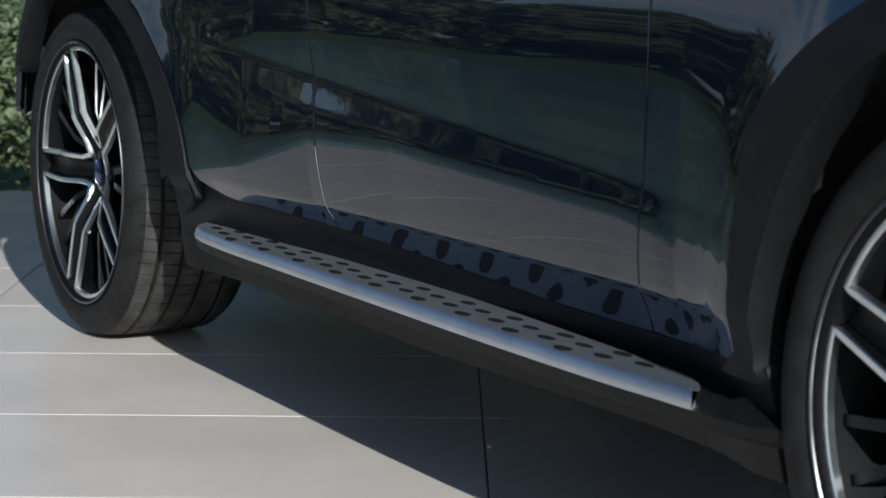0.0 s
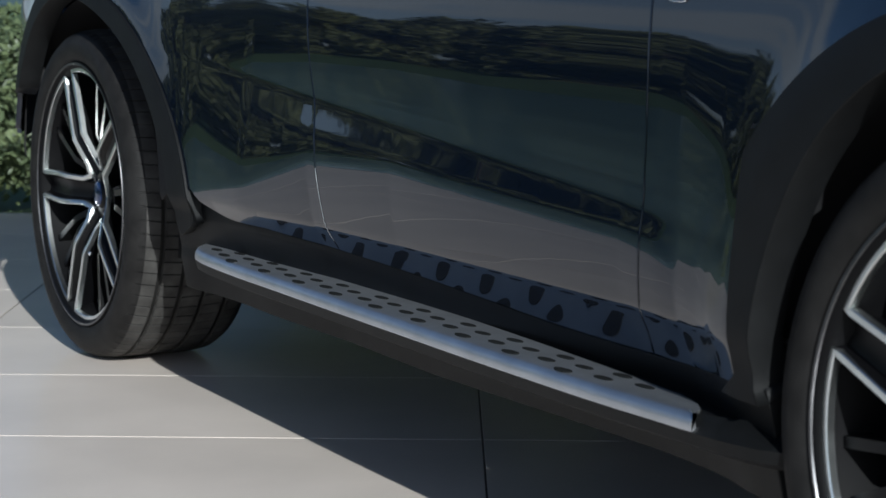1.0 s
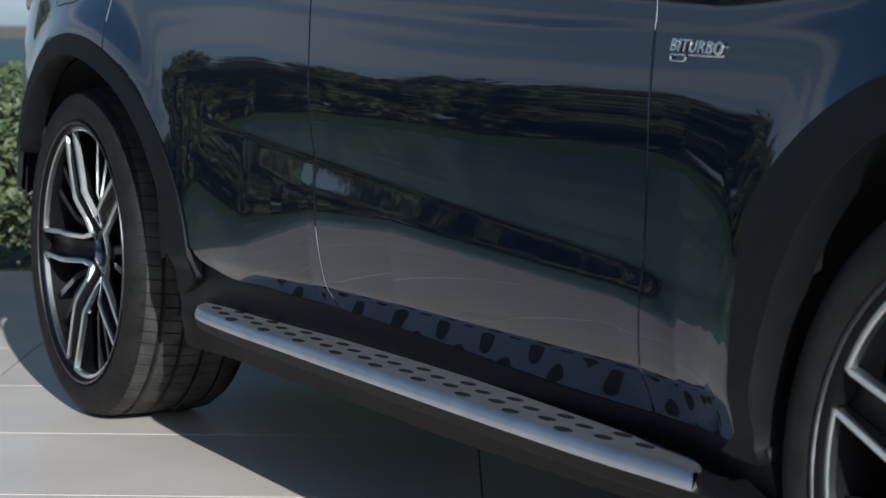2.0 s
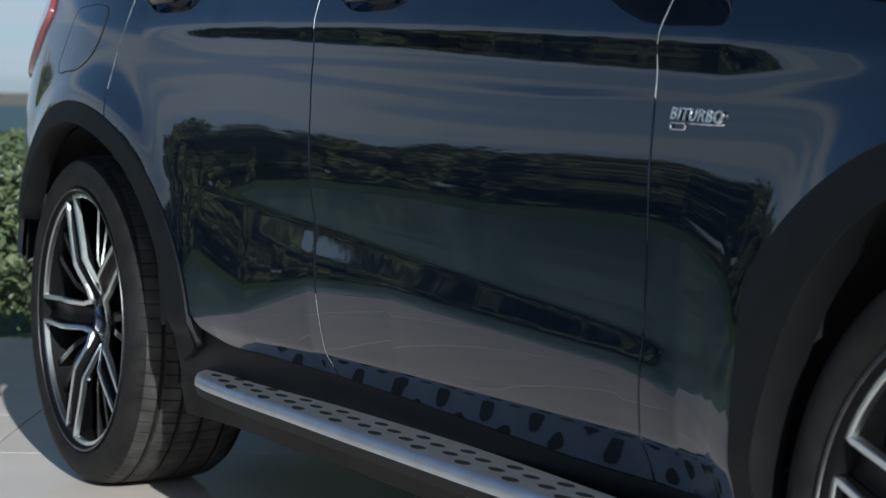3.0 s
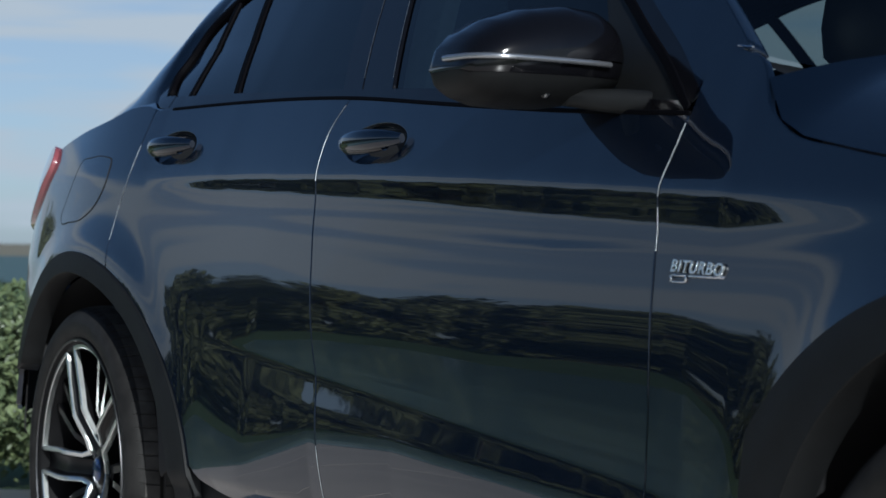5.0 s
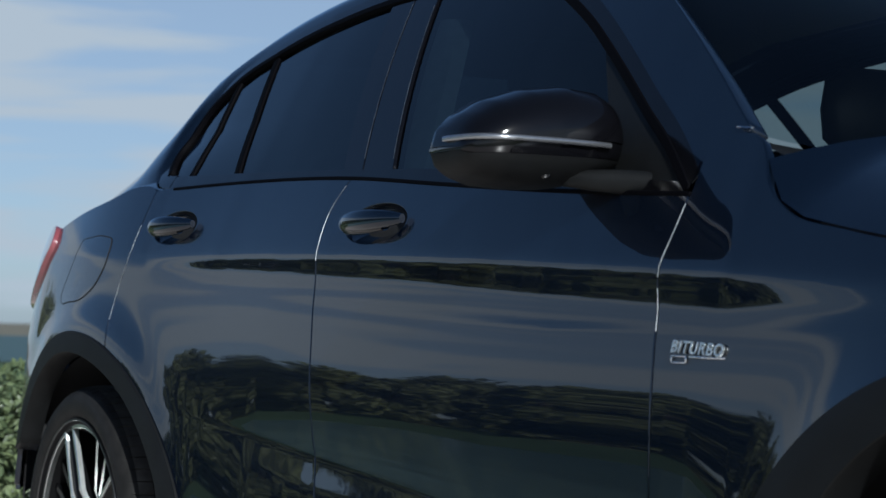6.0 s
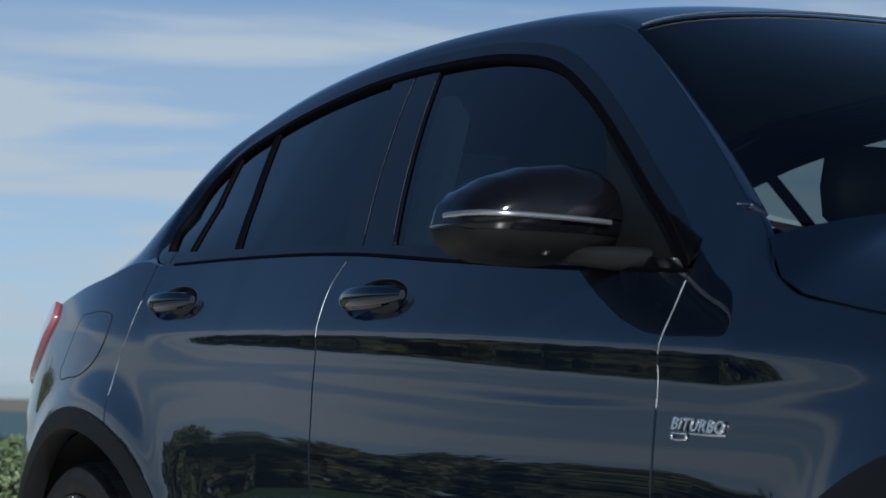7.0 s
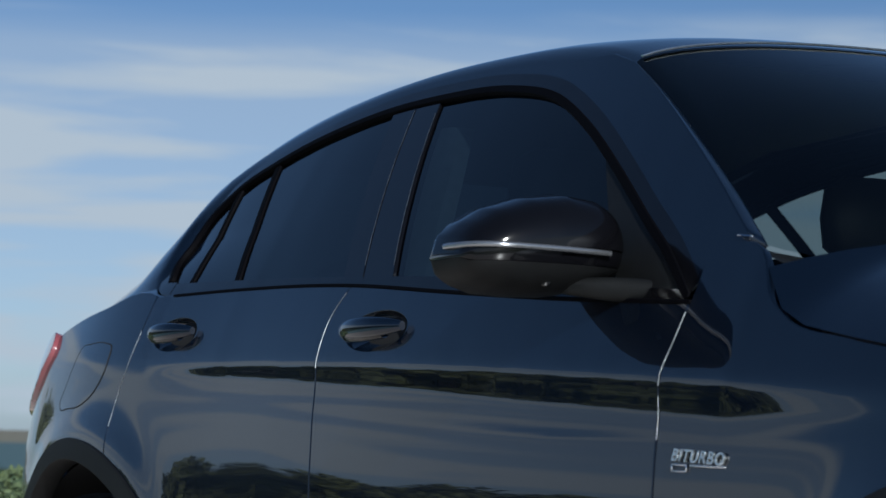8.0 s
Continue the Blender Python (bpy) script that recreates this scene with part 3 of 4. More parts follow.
for (x, ze, zc), (xl, zl) in zip(roof_fair, DLO_PAIR):
    ye, yl = glasshouse(x, ze), glasshouse(xl, zl) + 0.003
    row = [(xl, yl, zl)]
    bulge = 0.022 * math.exp(-((0.5 * (x + xl) - 0.02) / 0.17) ** 2)   # the rear pillar is rounded
    for t in (0.2, 0.4, 0.6, 0.8):
        row.append((xl + (x - xl) * t, yl + (ye - yl) * t - 0.001 - bulge * 4 * t * (1 - t), zl + (ze - zl) * t))
    for j in range(1, 20):
        v = j / 20
        row.append((x, ye + (YC - ye) * v ** 1.25, ze + (zc - ze) * (1 - (1 - v ** 0.9) ** 2.2)))
    row.append((x, YC, zc))
    full = row + [(px, 2 * YC - py, pz) for px, py, pz in row[-2::-1]]
    secs.append(full)
rear_secs = [s for s in secs if -0.62 < s[23][0] < 0.17]
cut = 10
on_car(part("rear_window", loft([s[cut:-cut] for s in rear_secs]), GLASS_DARK, None, "sloping rear window"))
on_car(part("roof", loft([s for s in secs if s[23][0] >= rear_secs[-1][23][0]]), PAINT, angle=60))
on_car(part("rear_pillar", loft([s[:cut + 1] for s in rear_secs]), PAINT, angle=60))
on_car(part("rear_pillar", loft([s[-cut - 1:] for s in rear_secs]), PAINT, angle=60))
on_car(part("boot_lid", loft([s for s in secs if s[23][0] <= rear_secs[0][23][0]]), PAINT, angle=60))
header = secs[-1][3:-3]

# windscreen pillar and windscreen
outer_edge = band(DLO_TOP, 0.0, 0.0225)[:len(DLO_TOP)]
PILLAR = [p for p in outer_edge if p[0] > 1.50] + [(2.225, 1.062), (2.235, 1.10)]
SCREEN = fair([(2.295, 1.132), (2.16, 1.228), (2.02, 1.318), (1.88, 1.400), (1.78, 1.452)], 30)
sides("windscreen_pillar", PILLAR + SCREEN + [(1.70, 1.478), (1.52, 1.490)], PAINT, fn=glasshouse, depth=0.03, step=0.03, lift=0.0015)
n_top = len(header)
base = []
for j in range(n_top):
    y = header[j][1]
    v = (y - header[0][1]) / (header[-1][1] - header[0][1])
    w = 1 - abs(2 * v - 1) ** 2
    y0 = glasshouse(2.295, 1.132) + 0.004
    base.append((2.285 + 0.28 * w, y0 + (2 * YC - 2 * y0) * v, 1.130 - 0.03 * (1 - abs(2 * v - 1) ** 12)))
secs = []
for k in range(16):
    u = k / 15
    secs.append([tuple(np.array(p0) * (1 - u) + np.array(p1) * u + np.array((0.035, 0, 0.05)) * math.sin(math.pi * u) * 0.6 * (0.25 + 0.75 * (1 - abs(2 * j / (n_top - 1) - 1) ** 2))) for j, (p0, p1) in enumerate(zip(base, header))])
on_car(part("windscreen", loft(secs), GLASS_FRONT, None, "clear windscreen"))
on_car(part("windscreen_trim", sweep([(x + 0.005, y, z + 0.003) for x, y, z in header[2:-2]], ellipse(0.0035, 0.0022, 8)), MACHINED, None, "thin bright strip above the windscreen"))
on_car(part("cowl", loft([[(x - 0.02, y, z - 0.002) for x, y, z in base], [(x + 0.10, y, z - 0.045) for x, y, z in base]]), CLADDING, None, "black plastic cowl below the windscreen"))

# ---- wheels ----


def tyre_profile(width):
    w = width
    p = [(0.287, 0.012), (0.300, 0.000), (0.322, -0.006), (0.342, -0.002), (0.355, 0.010), (0.3625, 0.026)]
    r = 0.3665
    grooves = [0.22, 0.41, 0.60, 0.79]
    for g in grooves:
        y = w * g
        p += [(r, y - 0.006), (r - 0.008, y - 0.005), (r - 0.008, y + 0.005), (r, y + 0.006)]
    p += [(0.3625, w - 0.026), (0.350, w - 0.006), (0.33, w + 0.003), (0.300, w), (0.282, w - 0.012)]
    return p


def tyre_mesh(width, pitches=78):
    """A turned tyre whose tread is cut across by slim slanted grooves."""
    prof = tyre_profile(width)
    bm = bmesh.new()
    rings = []
    for r, y in prof:
        tread = r > 0.361
        skew = abs(y - width / 2) / width * 0.9
        ring = []
        for k in range(pitches):
            for f, cut in ((0.0, 0), (0.86, 0), (0.88, 1), (0.98, 1)):
                a = 2 * math.pi * (k + f + skew) / pitches
                q = r - (0.0035 if cut and tread else 0)
                ring.append(bm.verts.new((q * math.cos(a), y, q * math.sin(a))))
        rings.append(ring)
    n = len(rings[0])
    for A, B in zip(rings, rings[1:]):
        for i in range(n):
            j = (i + 1) % n
            bm.faces.new((A[i], A[j], B[j], B[i]))
    return bm


def rim_dish(r):
    """How far in the spoke's face lies at a radius."""
    return 0.012 + 0.010 * (1 - min(1, r / 0.275)) + 0.052 * max(0.0, 1 - r / 0.135) ** 1.0


def flat_strip(path, width, lift, depth, closed=False):
    """A flat bar that follows the dished wheel face; the path is in (x, z)."""
    bm = bmesh.new()
    p = np.array(path)
    n = len(p)
    rings = []
    for i in range(n):
        a, b = p[(i - 1) % n if closed else max(i - 1, 0)], p[(i + 1) % n if closed else min(i + 1, n - 1)]
        d = (b - a) / (np.linalg.norm(b - a) + 1e-9)
        s = np.array([-d[1], d[0]])
        ring = []
        for off, back in ((-width / 2, 0), (-width / 2 + 0.0015, -1), (width / 2 - 0.0015, -1), (width / 2, 0), (width / 2, 1), (-width / 2, 1)):
            q = p[i] + s * off
            y = rim_dish(np.hypot(*q)) - lift + (0.0015 if back == 0 else 0) + (depth if back == 1 else 0)
            ring.append(bm.verts.new((q[0], y, q[1])))
        rings.append(ring)
    for i in range(n if closed else n - 1):
        A, B = rings[i], rings[(i + 1) % n]
        for j in range(6):
            bm.faces.new((A[j], A[(j + 1) % 6], B[(j + 1) % 6], B[j]))
    if not closed:
        bm.faces.new(rings[0][::-1])
        bm.faces.new(rings[-1])
    return bm


def polar(r, deg):
    return (r * math.cos(radians(deg)), r * math.sin(radians(deg)))


def spaced(pts, step=0.01):
    out = []
    for a, b in zip(pts, pts[1:]):
        k = max(1, int(math.dist(a, b) / step))
        out += [(a[0] + (b[0] - a[0]) * i / k, a[1] + (b[1] - a[1]) * i / k) for i in range(k)]
    return out + [pts[-1]]


def build_wheel(width, turn):
    wheel = thing("wheel", (0, 0, 0), "", "")
    tyre = part("tyre", tyre_mesh(width), RUBBER, wheel, "black rubber tyre with grooved tread", angle=35)
    # the tread takes the rubber that is lightened for sunlight
    tyre.data.materials.append(TREAD)
    for f in tyre.data.polygons:
        f.material_index = int(math.hypot(f.center.x, f.center.z) > 0.3605)
    rim = part("rim", lathe([(0.289, 0.012), (0.293, 0.004), (0.288, 0.000), (0.2825, 0.002), (0.279, 0.010), (0.268, 0.035), (0.258, 0.08), (0.25, 0.16), (0.262, width - 0.02), (0.285, width - 0.01)], 96), BARREL, wheel, "gloss black alloy rim", angle=50)
    part("flange", lathe([(0.2935, 0.004), (0.2925, -0.0015), (0.2885, -0.002), (0.2865, 0.002)], 96), STEEL, rim, "dull metal rim flange")
    for k in range(5):
        ax = 72 * k + turn          # spoke axis
        c, s = math.cos(radians(ax)), math.sin(radians(ax))

        def local(r, off):
            return (r * c - off * s, r * s + off * c)
        # black spoke body between its two bright edges
        secs = []
        for i in range(15):
            r = 0.045 + (0.277 - 0.045) * i / 14
            hw = 0.024 if r > 0.16 else 0.021 + 0.003 * (r - 0.045) / 0.115
            y = rim_dish(r)
            ring = []
            for off, yy in ((-hw, y), (-hw * 0.75, y + 0.012), (0, y + 0.016), (hw * 0.75, y + 0.012), (hw, y), (hw * 0.8, y + 0.05), (-hw * 0.8, y + 0.05)):
                q = local(r, off)
                ring.append((q[0], yy, q[1]))
            secs.append(ring)
        part("spoke", loft(secs, True, True), RIM_BLACK, rim)
        # slim recessed spokes inside each window
        wa = ax + 36
        for side_turn in (-7.5, 7.5):
            p0, p1 = polar(0.06, wa + side_turn * 0.3), polar(0.268, wa + side_turn)
            secs = []
            for i in range(9):
                u = i / 8
                q = np.array(p0) * (1 - u) + np.array(p1) * u
                t = np.array([-(p1[1] - p0[1]), p1[0] - p0[0]])
                t = t / np.linalg.norm(t)
                y = rim_dish(np.hypot(*q)) + 0.018
                secs.append([(q[0] + t[0] * o, y + b, q[1] + t[1] * o) for o, b in ((-0.007, 0), (0.007, 0), (0.009, 0.03), (-0.009, 0.03))])
            part("inner_spoke", loft(secs, True, True), RIM_BLACK, rim)
        # machined edge: out along one spoke, along the rim's lip, and back along the next
        r_lip, half = 0.2775, 0.027
        a_lip = math.degrees(math.asin(half / r_lip))
        path = []
        apex = polar(0.060, wa)
        e1 = [local(r, half + 0.004 * max(0, 1 - abs(r - 0.17) / 0.1)) for r in (0.075, 0.12, 0.17, 0.22, 0.268)]
        c2, s2 = math.cos(radians(ax + 72)), math.sin(radians(ax + 72))
        e2 = [(r * c2 + o * s2, r * s2 - o * c2) for r, o in ((r, half + 0.004 * max(0, 1 - abs(r - 0.17) / 0.1)) for r in (0.268, 0.22, 0.17, 0.12, 0.075))]
        lip = [polar(r_lip, ax + a_lip + (72 - 2 * a_lip) * i / 16) for i in range(17)]
        path = spaced([apex] + e1 + lip + e2, 0.012)
        part("machined_edge", flat_strip(path, 0.0105, 0.004, 0.012, True), MACHINED, rim, "bright machined spoke edge")
    hub = part("hub", lathe([(0.0, 0.045), (0.026, 0.046), (0.031, 0.049), (0.033, 0.054), (0.060, 0.058), (0.070, 0.075), (0.072, 0.11)], 48), RIM_BLACK, rim, "black wheel hub")
    part("hub_cap", lathe([(0.0, 0.0415), (0.022, 0.0425), (0.0265, 0.0455), (0.0265, 0.048)], 32), RIM_BLUE, hub, "dark blue hub cap with a bright ring")
    for k in range(5):
        b = lathe([(0.0, 0.052), (0.0065, 0.052), (0.008, 0.055), (0.008, 0.066)], 6)
        bmesh.ops.translate(b, vec=(0.047 * math.cos(radians(72 * k + turn + 36)), 0, 0.047 * math.sin(radians(72 * k + turn + 36))), verts=b.verts)
        part("wheel_bolt", b, STEEL, hub)
    valve = bmesh.new()
    bmesh.ops.create_uvsphere(valve, u_segments=10, v_segments=6, radius=0.0055)
    bmesh.ops.translate(valve, vec=(0.012, 0.022, -0.132), verts=valve.verts)
    part("valve", valve, CHROME, rim, "small bright valve cap")
    part("brake_disc", lathe([(0.07, 0.115), (0.18, 0.115), (0.182, 0.118), (0.182, 0.14), (0.07, 0.14)], 64), STEEL, wheel, "grey steel brake disc")
    secs = []
    for i in range(9):
        a = radians(150 + 60 * i / 8)
        secs.append([(r * math.cos(a), y, r * math.sin(a)) for r, y in ((0.135, 0.095), (0.205, 0.095), (0.215, 0.11), (0.215, 0.155), (0.135, 0.155))])
    part("brake_caliper", loft(secs, True, True), STEEL, wheel, "grey brake caliper")
    return wheel


RIM_BLUE = material("hub cap blue", (0.012, 0.03, 0.10), 0.2, 0.3, 0.8)
rear_wheel = build_wheel(0.285, 180)
front_wheel = build_wheel(0.255, 158)
wheel_far = copy_thing(rear_wheel, pose(0, 2 * YC, 0.3665, 0, 0, 180))
wheel_far2 = copy_thing(front_wheel, pose(2.875, 2 * YC, 0.3665, 0, 0, 180))
rear_wheel.location, front_wheel.location = (0, 0, 0.3665), (2.875, 0, 0.3665)
for w in (rear_wheel, front_wheel, wheel_far, wheel_far2):
    on_car(w)
    for key in ("label", "category"):
        if key in w:
            del w[key]

# ---- ground ----
U, V = Vector((0.4787, 0.8780, 0)), Vector((-0.8780, 0.4787, 0))   # along and across the paving joints


def uv(u, v, z=0.0):
    return U * u + V * v + Vector((0, 0, z))


def field_material():
    """Grass near by, a blue-green colour band standing in for far water, a dry brown field before the horizon."""
    m = material("meadow grass", (0.075, 0.115, 0.045), 0.9, 0, 0, 0.45, 1.2, 0.6, 30, 0.2)
    n, l = m.node_tree.nodes, m.node_tree.links
    b = n["Principled BSDF"]
    near = b.inputs["Base Color"].links[0].from_socket
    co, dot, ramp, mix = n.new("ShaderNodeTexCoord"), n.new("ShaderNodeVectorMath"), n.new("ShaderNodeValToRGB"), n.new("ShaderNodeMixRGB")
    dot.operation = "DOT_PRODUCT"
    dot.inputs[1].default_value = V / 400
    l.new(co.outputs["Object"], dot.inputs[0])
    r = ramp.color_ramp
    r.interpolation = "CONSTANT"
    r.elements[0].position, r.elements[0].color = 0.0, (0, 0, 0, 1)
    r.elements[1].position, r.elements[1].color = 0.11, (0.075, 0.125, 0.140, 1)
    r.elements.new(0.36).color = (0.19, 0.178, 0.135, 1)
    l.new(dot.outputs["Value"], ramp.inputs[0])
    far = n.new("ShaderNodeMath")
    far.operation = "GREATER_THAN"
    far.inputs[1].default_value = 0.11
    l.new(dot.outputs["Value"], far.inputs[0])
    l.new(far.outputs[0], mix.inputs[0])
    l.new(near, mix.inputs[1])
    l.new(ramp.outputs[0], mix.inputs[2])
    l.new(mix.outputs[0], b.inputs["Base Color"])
    return m


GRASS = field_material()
SLAB_BED = material("paving joint sand", (0.15, 0.135, 0.12), 0.95, 0, 0, 0.3, 40)
SLAB = material("pale stone slab", (0.72, 0.645, 0.570), 0.30, 0, 0, 0.08, 2.2, 0.10, 90, 0.6)

bm = bmesh.new()
bmesh.ops.create_grid(bm, x_segments=60, y_segments=60, size=2500)
bmesh.ops.translate(bm, vec=(0, 0, -0.06), verts=bm.verts)
ground = tagged(part("ground", bm, GRASS), "green meadow with a blue-green and a brown colour band towards the horizon", "ground", kind="structure")

POOL_WATER = material("pool water", (0.30, 0.46, 0.45), 0.08, 0, 0, 0.25, 1.5, 0.35, 6, 0.5)
bm = bmesh.new()
bmesh.ops.create_grid(bm, x_segments=2, y_segments=2, size=0.5)
bmesh.ops.transform(bm, matrix=Matrix.Translation(uv(-10.4, 3.5, -0.035)) @ Matrix.Rotation(math.atan2(U.y, U.x), 4, "Z") @ Matrix.Diagonal((15.0, 15.0, 1, 1)), verts=bm.verts)
water = tagged(part("water", bm, POOL_WATER), "rippled green-blue water beyond the paving", "water", kind="structure")

P0, P1, Q0, Q1 = -2.65, 10.33, -8.0, 2.60
bm = box((P1 - P0, Q1 - Q0, 0.05), (0, 0, 0))
bmesh.ops.transform(bm, matrix=Matrix.Translation(uv((P0 + P1) / 2, (Q0 + Q1) / 2, -0.0275)) @ Matrix.Rotation(math.atan2(U.y, U.x), 4, "Z"), verts=bm.verts)
pavement = tagged(part("pavement", bm, SLAB_BED), "paved forecourt of pale stone slabs", "pavement", kind="structure")

# ---- running board ----
BOARD = fair([(0.67, 0.04, 0.022), (0.695, 0.058, -0.001), (0.751, 0.073, -0.015), (0.872, 0.079, -0.025), (1.174, 0.08, -0.032), (1.577, 0.07, -0.039), (1.98, 0.05, -0.043), (2.232, 0.03, -0.04), (2.330, 0.017, -0.035), (2.375, -0.004, -0.0335), (2.394, -0.027, -0.032)], 60)
BASE = BOARD[:-1] + fair([(2.40, -0.010, -0.031), (2.45, 0.02, -0.027), (2.50, 0.04, -0.016), (2.54, 0.06, 0.004)], 12)
board = on_car(part("running_board", loft([[(x, yo + 0.001, 0.3095), (x, yo + 0.006, 0.2930), (x, yo + 0.03, 0.2820), (x, yi + 0.07, 0.2840), (x, yi + 0.07, 0.3210), (x, yi, 0.3300)] for x, yi, yo in BASE], True, True), CLADDING, None, "running board with a black rubber underside"))
plate = part("tread_plate", loft([[(x, yi, 0.3300), (x, yi, 0.3335), (x, (yi + yo) / 2, 0.3345), (x, yo + 0.011, 0.3333), (x, yo + 0.005, 0.3310), (x, yo + 0.001, 0.3245), (x, yo, 0.3170), (x, yo + 0.001, 0.3105), (x, yo + 0.01, 0.3100)] for x, yi, yo in BOARD], True, True), ALU, board, "satin aluminium tread plate with a rounded edge", angle=55)


def stud_mesh():
    bm = bmesh.new()
    rings = [[bm.verts.new((a * k, b * k, z)) for a, b in ellipse(0.0205, 0.0080, 20)] for k, z in ((1.0, -0.002), (1.0, 0.0009), (0.86, 0.0010), (0.5, 0.0008))]
    for A, B in zip(rings, rings[1:]):
        for i in range(20):
            bm.faces.new((A[i], A[(i + 1) % 20], B[(i + 1) % 20], B[i]))
    bm.faces.new(rings[-1])
    me = bpy.data.meshes.new("stud")
    bm.to_mesh(me)
    bm.free()
    me.materials.append(STUD)
    return me


stud = stud_mesh()
for k in range(-2, 10):
    for row, y in enumerate((0.036, 0.021, 0.004, -0.014)):
        x = 0.835 + 0.147 * k + 0.0745 * row
        y -= 0.012 * ramp(x, 1.6, 2.15) + 0.004 * ramp(1.0 - x, 0.0, 0.3)
        if 0.74 < x < (2.26, 2.26, 2.18, 2.10)[row] and not (x < 0.80 and row == 3):
            ob = new("grip_stud", stud)
            ob.location = (x, y, 0.3342)
            ob.parent = plate
tagged(plate.children[0], "black rubber grip stud")

# ---- door handles ----


def door_handle(x0, z0, half):
    """A bar that bows over an oval dished recess."""
    dish = bmesh.new()
    rings = []
    for r in (1.0, 0.96, 0.9, 0.8, 0.68, 0.54, 0.38, 0.2):
        rings.append([dish.verts.new((x, flank(x, z) + 0.0015 + 0.027 * (1 - r ** 2.6), z)) for x, z in recess(x0, z0, half, r)])
    for A, B in zip(rings, rings[1:]):
        for i in range(40):
            dish.faces.new((A[i], A[(i + 1) % 40], B[(i + 1) % 40], B[i]))
    dish.faces.new(rings[-1])
    h = on_car(part("door_handle", dish, PAINT, None, "body-coloured door handle over a dished recess"))
    secs = []
    for i in range(29):
        u = i / 28
        s = math.sin(math.pi * (0.02 + 0.96 * u))
        x = x0 - half * 0.94 + 1.92 * half * u
        z = z0 + 0.001 + 0.003 * u
        y = flank(x, z) - 0.002 - 0.030 * s ** 0.55
        hh, th = 0.004 + 0.0150 * s ** 0.5, 0.003 + 0.010 * s ** 0.5
        secs.append([(x, y + th * math.cos(a), z + hh * math.sin(a)) for a in (2 * math.pi * q / 18 for q in range(18))])
    part("grip", loft(secs, True, True), PAINT, h)
    part("grip_trim", loft([[(x, y + 0.0035, z - 0.0035) for x, y, z in ring[9:]] for ring in secs[5:-5]]), GLOSS_BLACK, h, "black underside of the grip")
    return h


door_handle(*REAR_RECESS)
door_handle(*FRONT_RECESS)

# ---- wing mirror ----
MX, MY = 1.960, -0.012
MIRROR_Y = (-0.129, -0.123, -0.108, -0.075, -0.025, 0.029, 0.075, 0.101, 0.115, 0.120)
MIRROR_TOP = (1.120, 1.146, 1.164, 1.186, 1.203, 1.212, 1.208, 1.196, 1.176, 1.150)
MIRROR_LOW = (1.112, 1.092, 1.080, 1.069, 1.066, 1.068, 1.077, 1.086, 1.093, 1.100)


def mirror_split(y):
    """Height of the line between the glossy cap and the matt lower housing."""
    return 1.1215 - 0.004 * (y + 0.129)


def mirror_front(y, z):
    """How far the housing's face stands before the mirror's middle plane."""
    lo, hi = (float(np.interp(y, MIRROR_Y, row)) for row in (MIRROR_LOW, MIRROR_TOP))
    v = max(-1.0, min(1.0, (z - (lo + hi) / 2) / max(0.004, (hi - lo) / 2)))
    end = max(0.0, 1 - abs((y + 0.005) / 0.128) ** 4) ** 0.5
    return 0.085 * (1 - abs(v) ** 2.4) ** (1 / 2.0) * (0.30 + 0.70 * end)


def mirror_shell(low, high, proud=0.0):
    """A slice of the mirror's rounded housing between two heights that follow its length."""
    secs = []
    for y in np.linspace(-0.129, 0.120, 44).tolist():
        lo, hi = (float(np.interp(y, MIRROR_Y, row)) for row in (MIRROR_LOW, MIRROR_TOP))
        a, b = min(max(low(y), lo), hi - 0.001), max(min(high(y), hi), lo + 0.001)
        zs = np.linspace(a, max(b, a + 0.001), 12).tolist()
        lag = 0.10 * max(0.0, -y)
        ring = [(MX + mirror_front(y, z) + proud - lag, MY + y, z) for z in zs]
        ring += [(MX - 0.040 - 0.25 * (mirror_front(y, z)) - lag, MY + y, z) for z in zs[::-1]]
        secs.append(ring)
    return loft(secs, True, True)


wing_mirror = on_car(part("wing_mirror", mirror_shell(lambda y: mirror_split(y) + 0.010, lambda y: 1.3), GLOSS_BLACK, None, "gloss black wing mirror with an indicator strip", angle=60))
part("mirror_base", mirror_shell(lambda y: 1.0, lambda y: mirror_split(y) - 0.014, -0.001), CLADDING, wing_mirror, "matt black lower mirror housing", angle=60)
part("indicator_surround", mirror_shell(lambda y: mirror_split(y) - 0.0135, lambda y: mirror_split(y) + 0.0095, -0.003), GLOSS_BLACK, wing_mirror, angle=60)
strip = [(MX - 0.018, MY - 0.1300, mirror_split(-0.129) + 0.008), (MX - 0.004, MY - 0.1312, mirror_split(-0.129) + 0.008)]
for i in range(26):
    u = i / 25
    y = -0.125 + 0.200 * u
    z = mirror_split(y) + 0.008 - 0.004 * u
    strip.append((MX + mirror_front(y, z) - 0.10 * max(0.0, -y) + 0.003, MY + y, z))
part("indicator", sweep(strip, ellipse(0.004, 0.0042, 10)), LAMP_CLEAR, wing_mirror, "clear indicator strip")
puddle = lathe([(0.0, 0.0), (0.006, 0.001), (0.008, 0.004)], 16)
bmesh.ops.transform(puddle, matrix=Matrix.Translation((MX + mirror_front(-0.012, 1.084) - 0.004, MY - 0.012, 1.084)) @ Matrix.Rotation(radians(70), 4, 'Z'), verts=puddle.verts)
part("puddle_lamp", puddle, GLOSS_BLACK, wing_mirror)
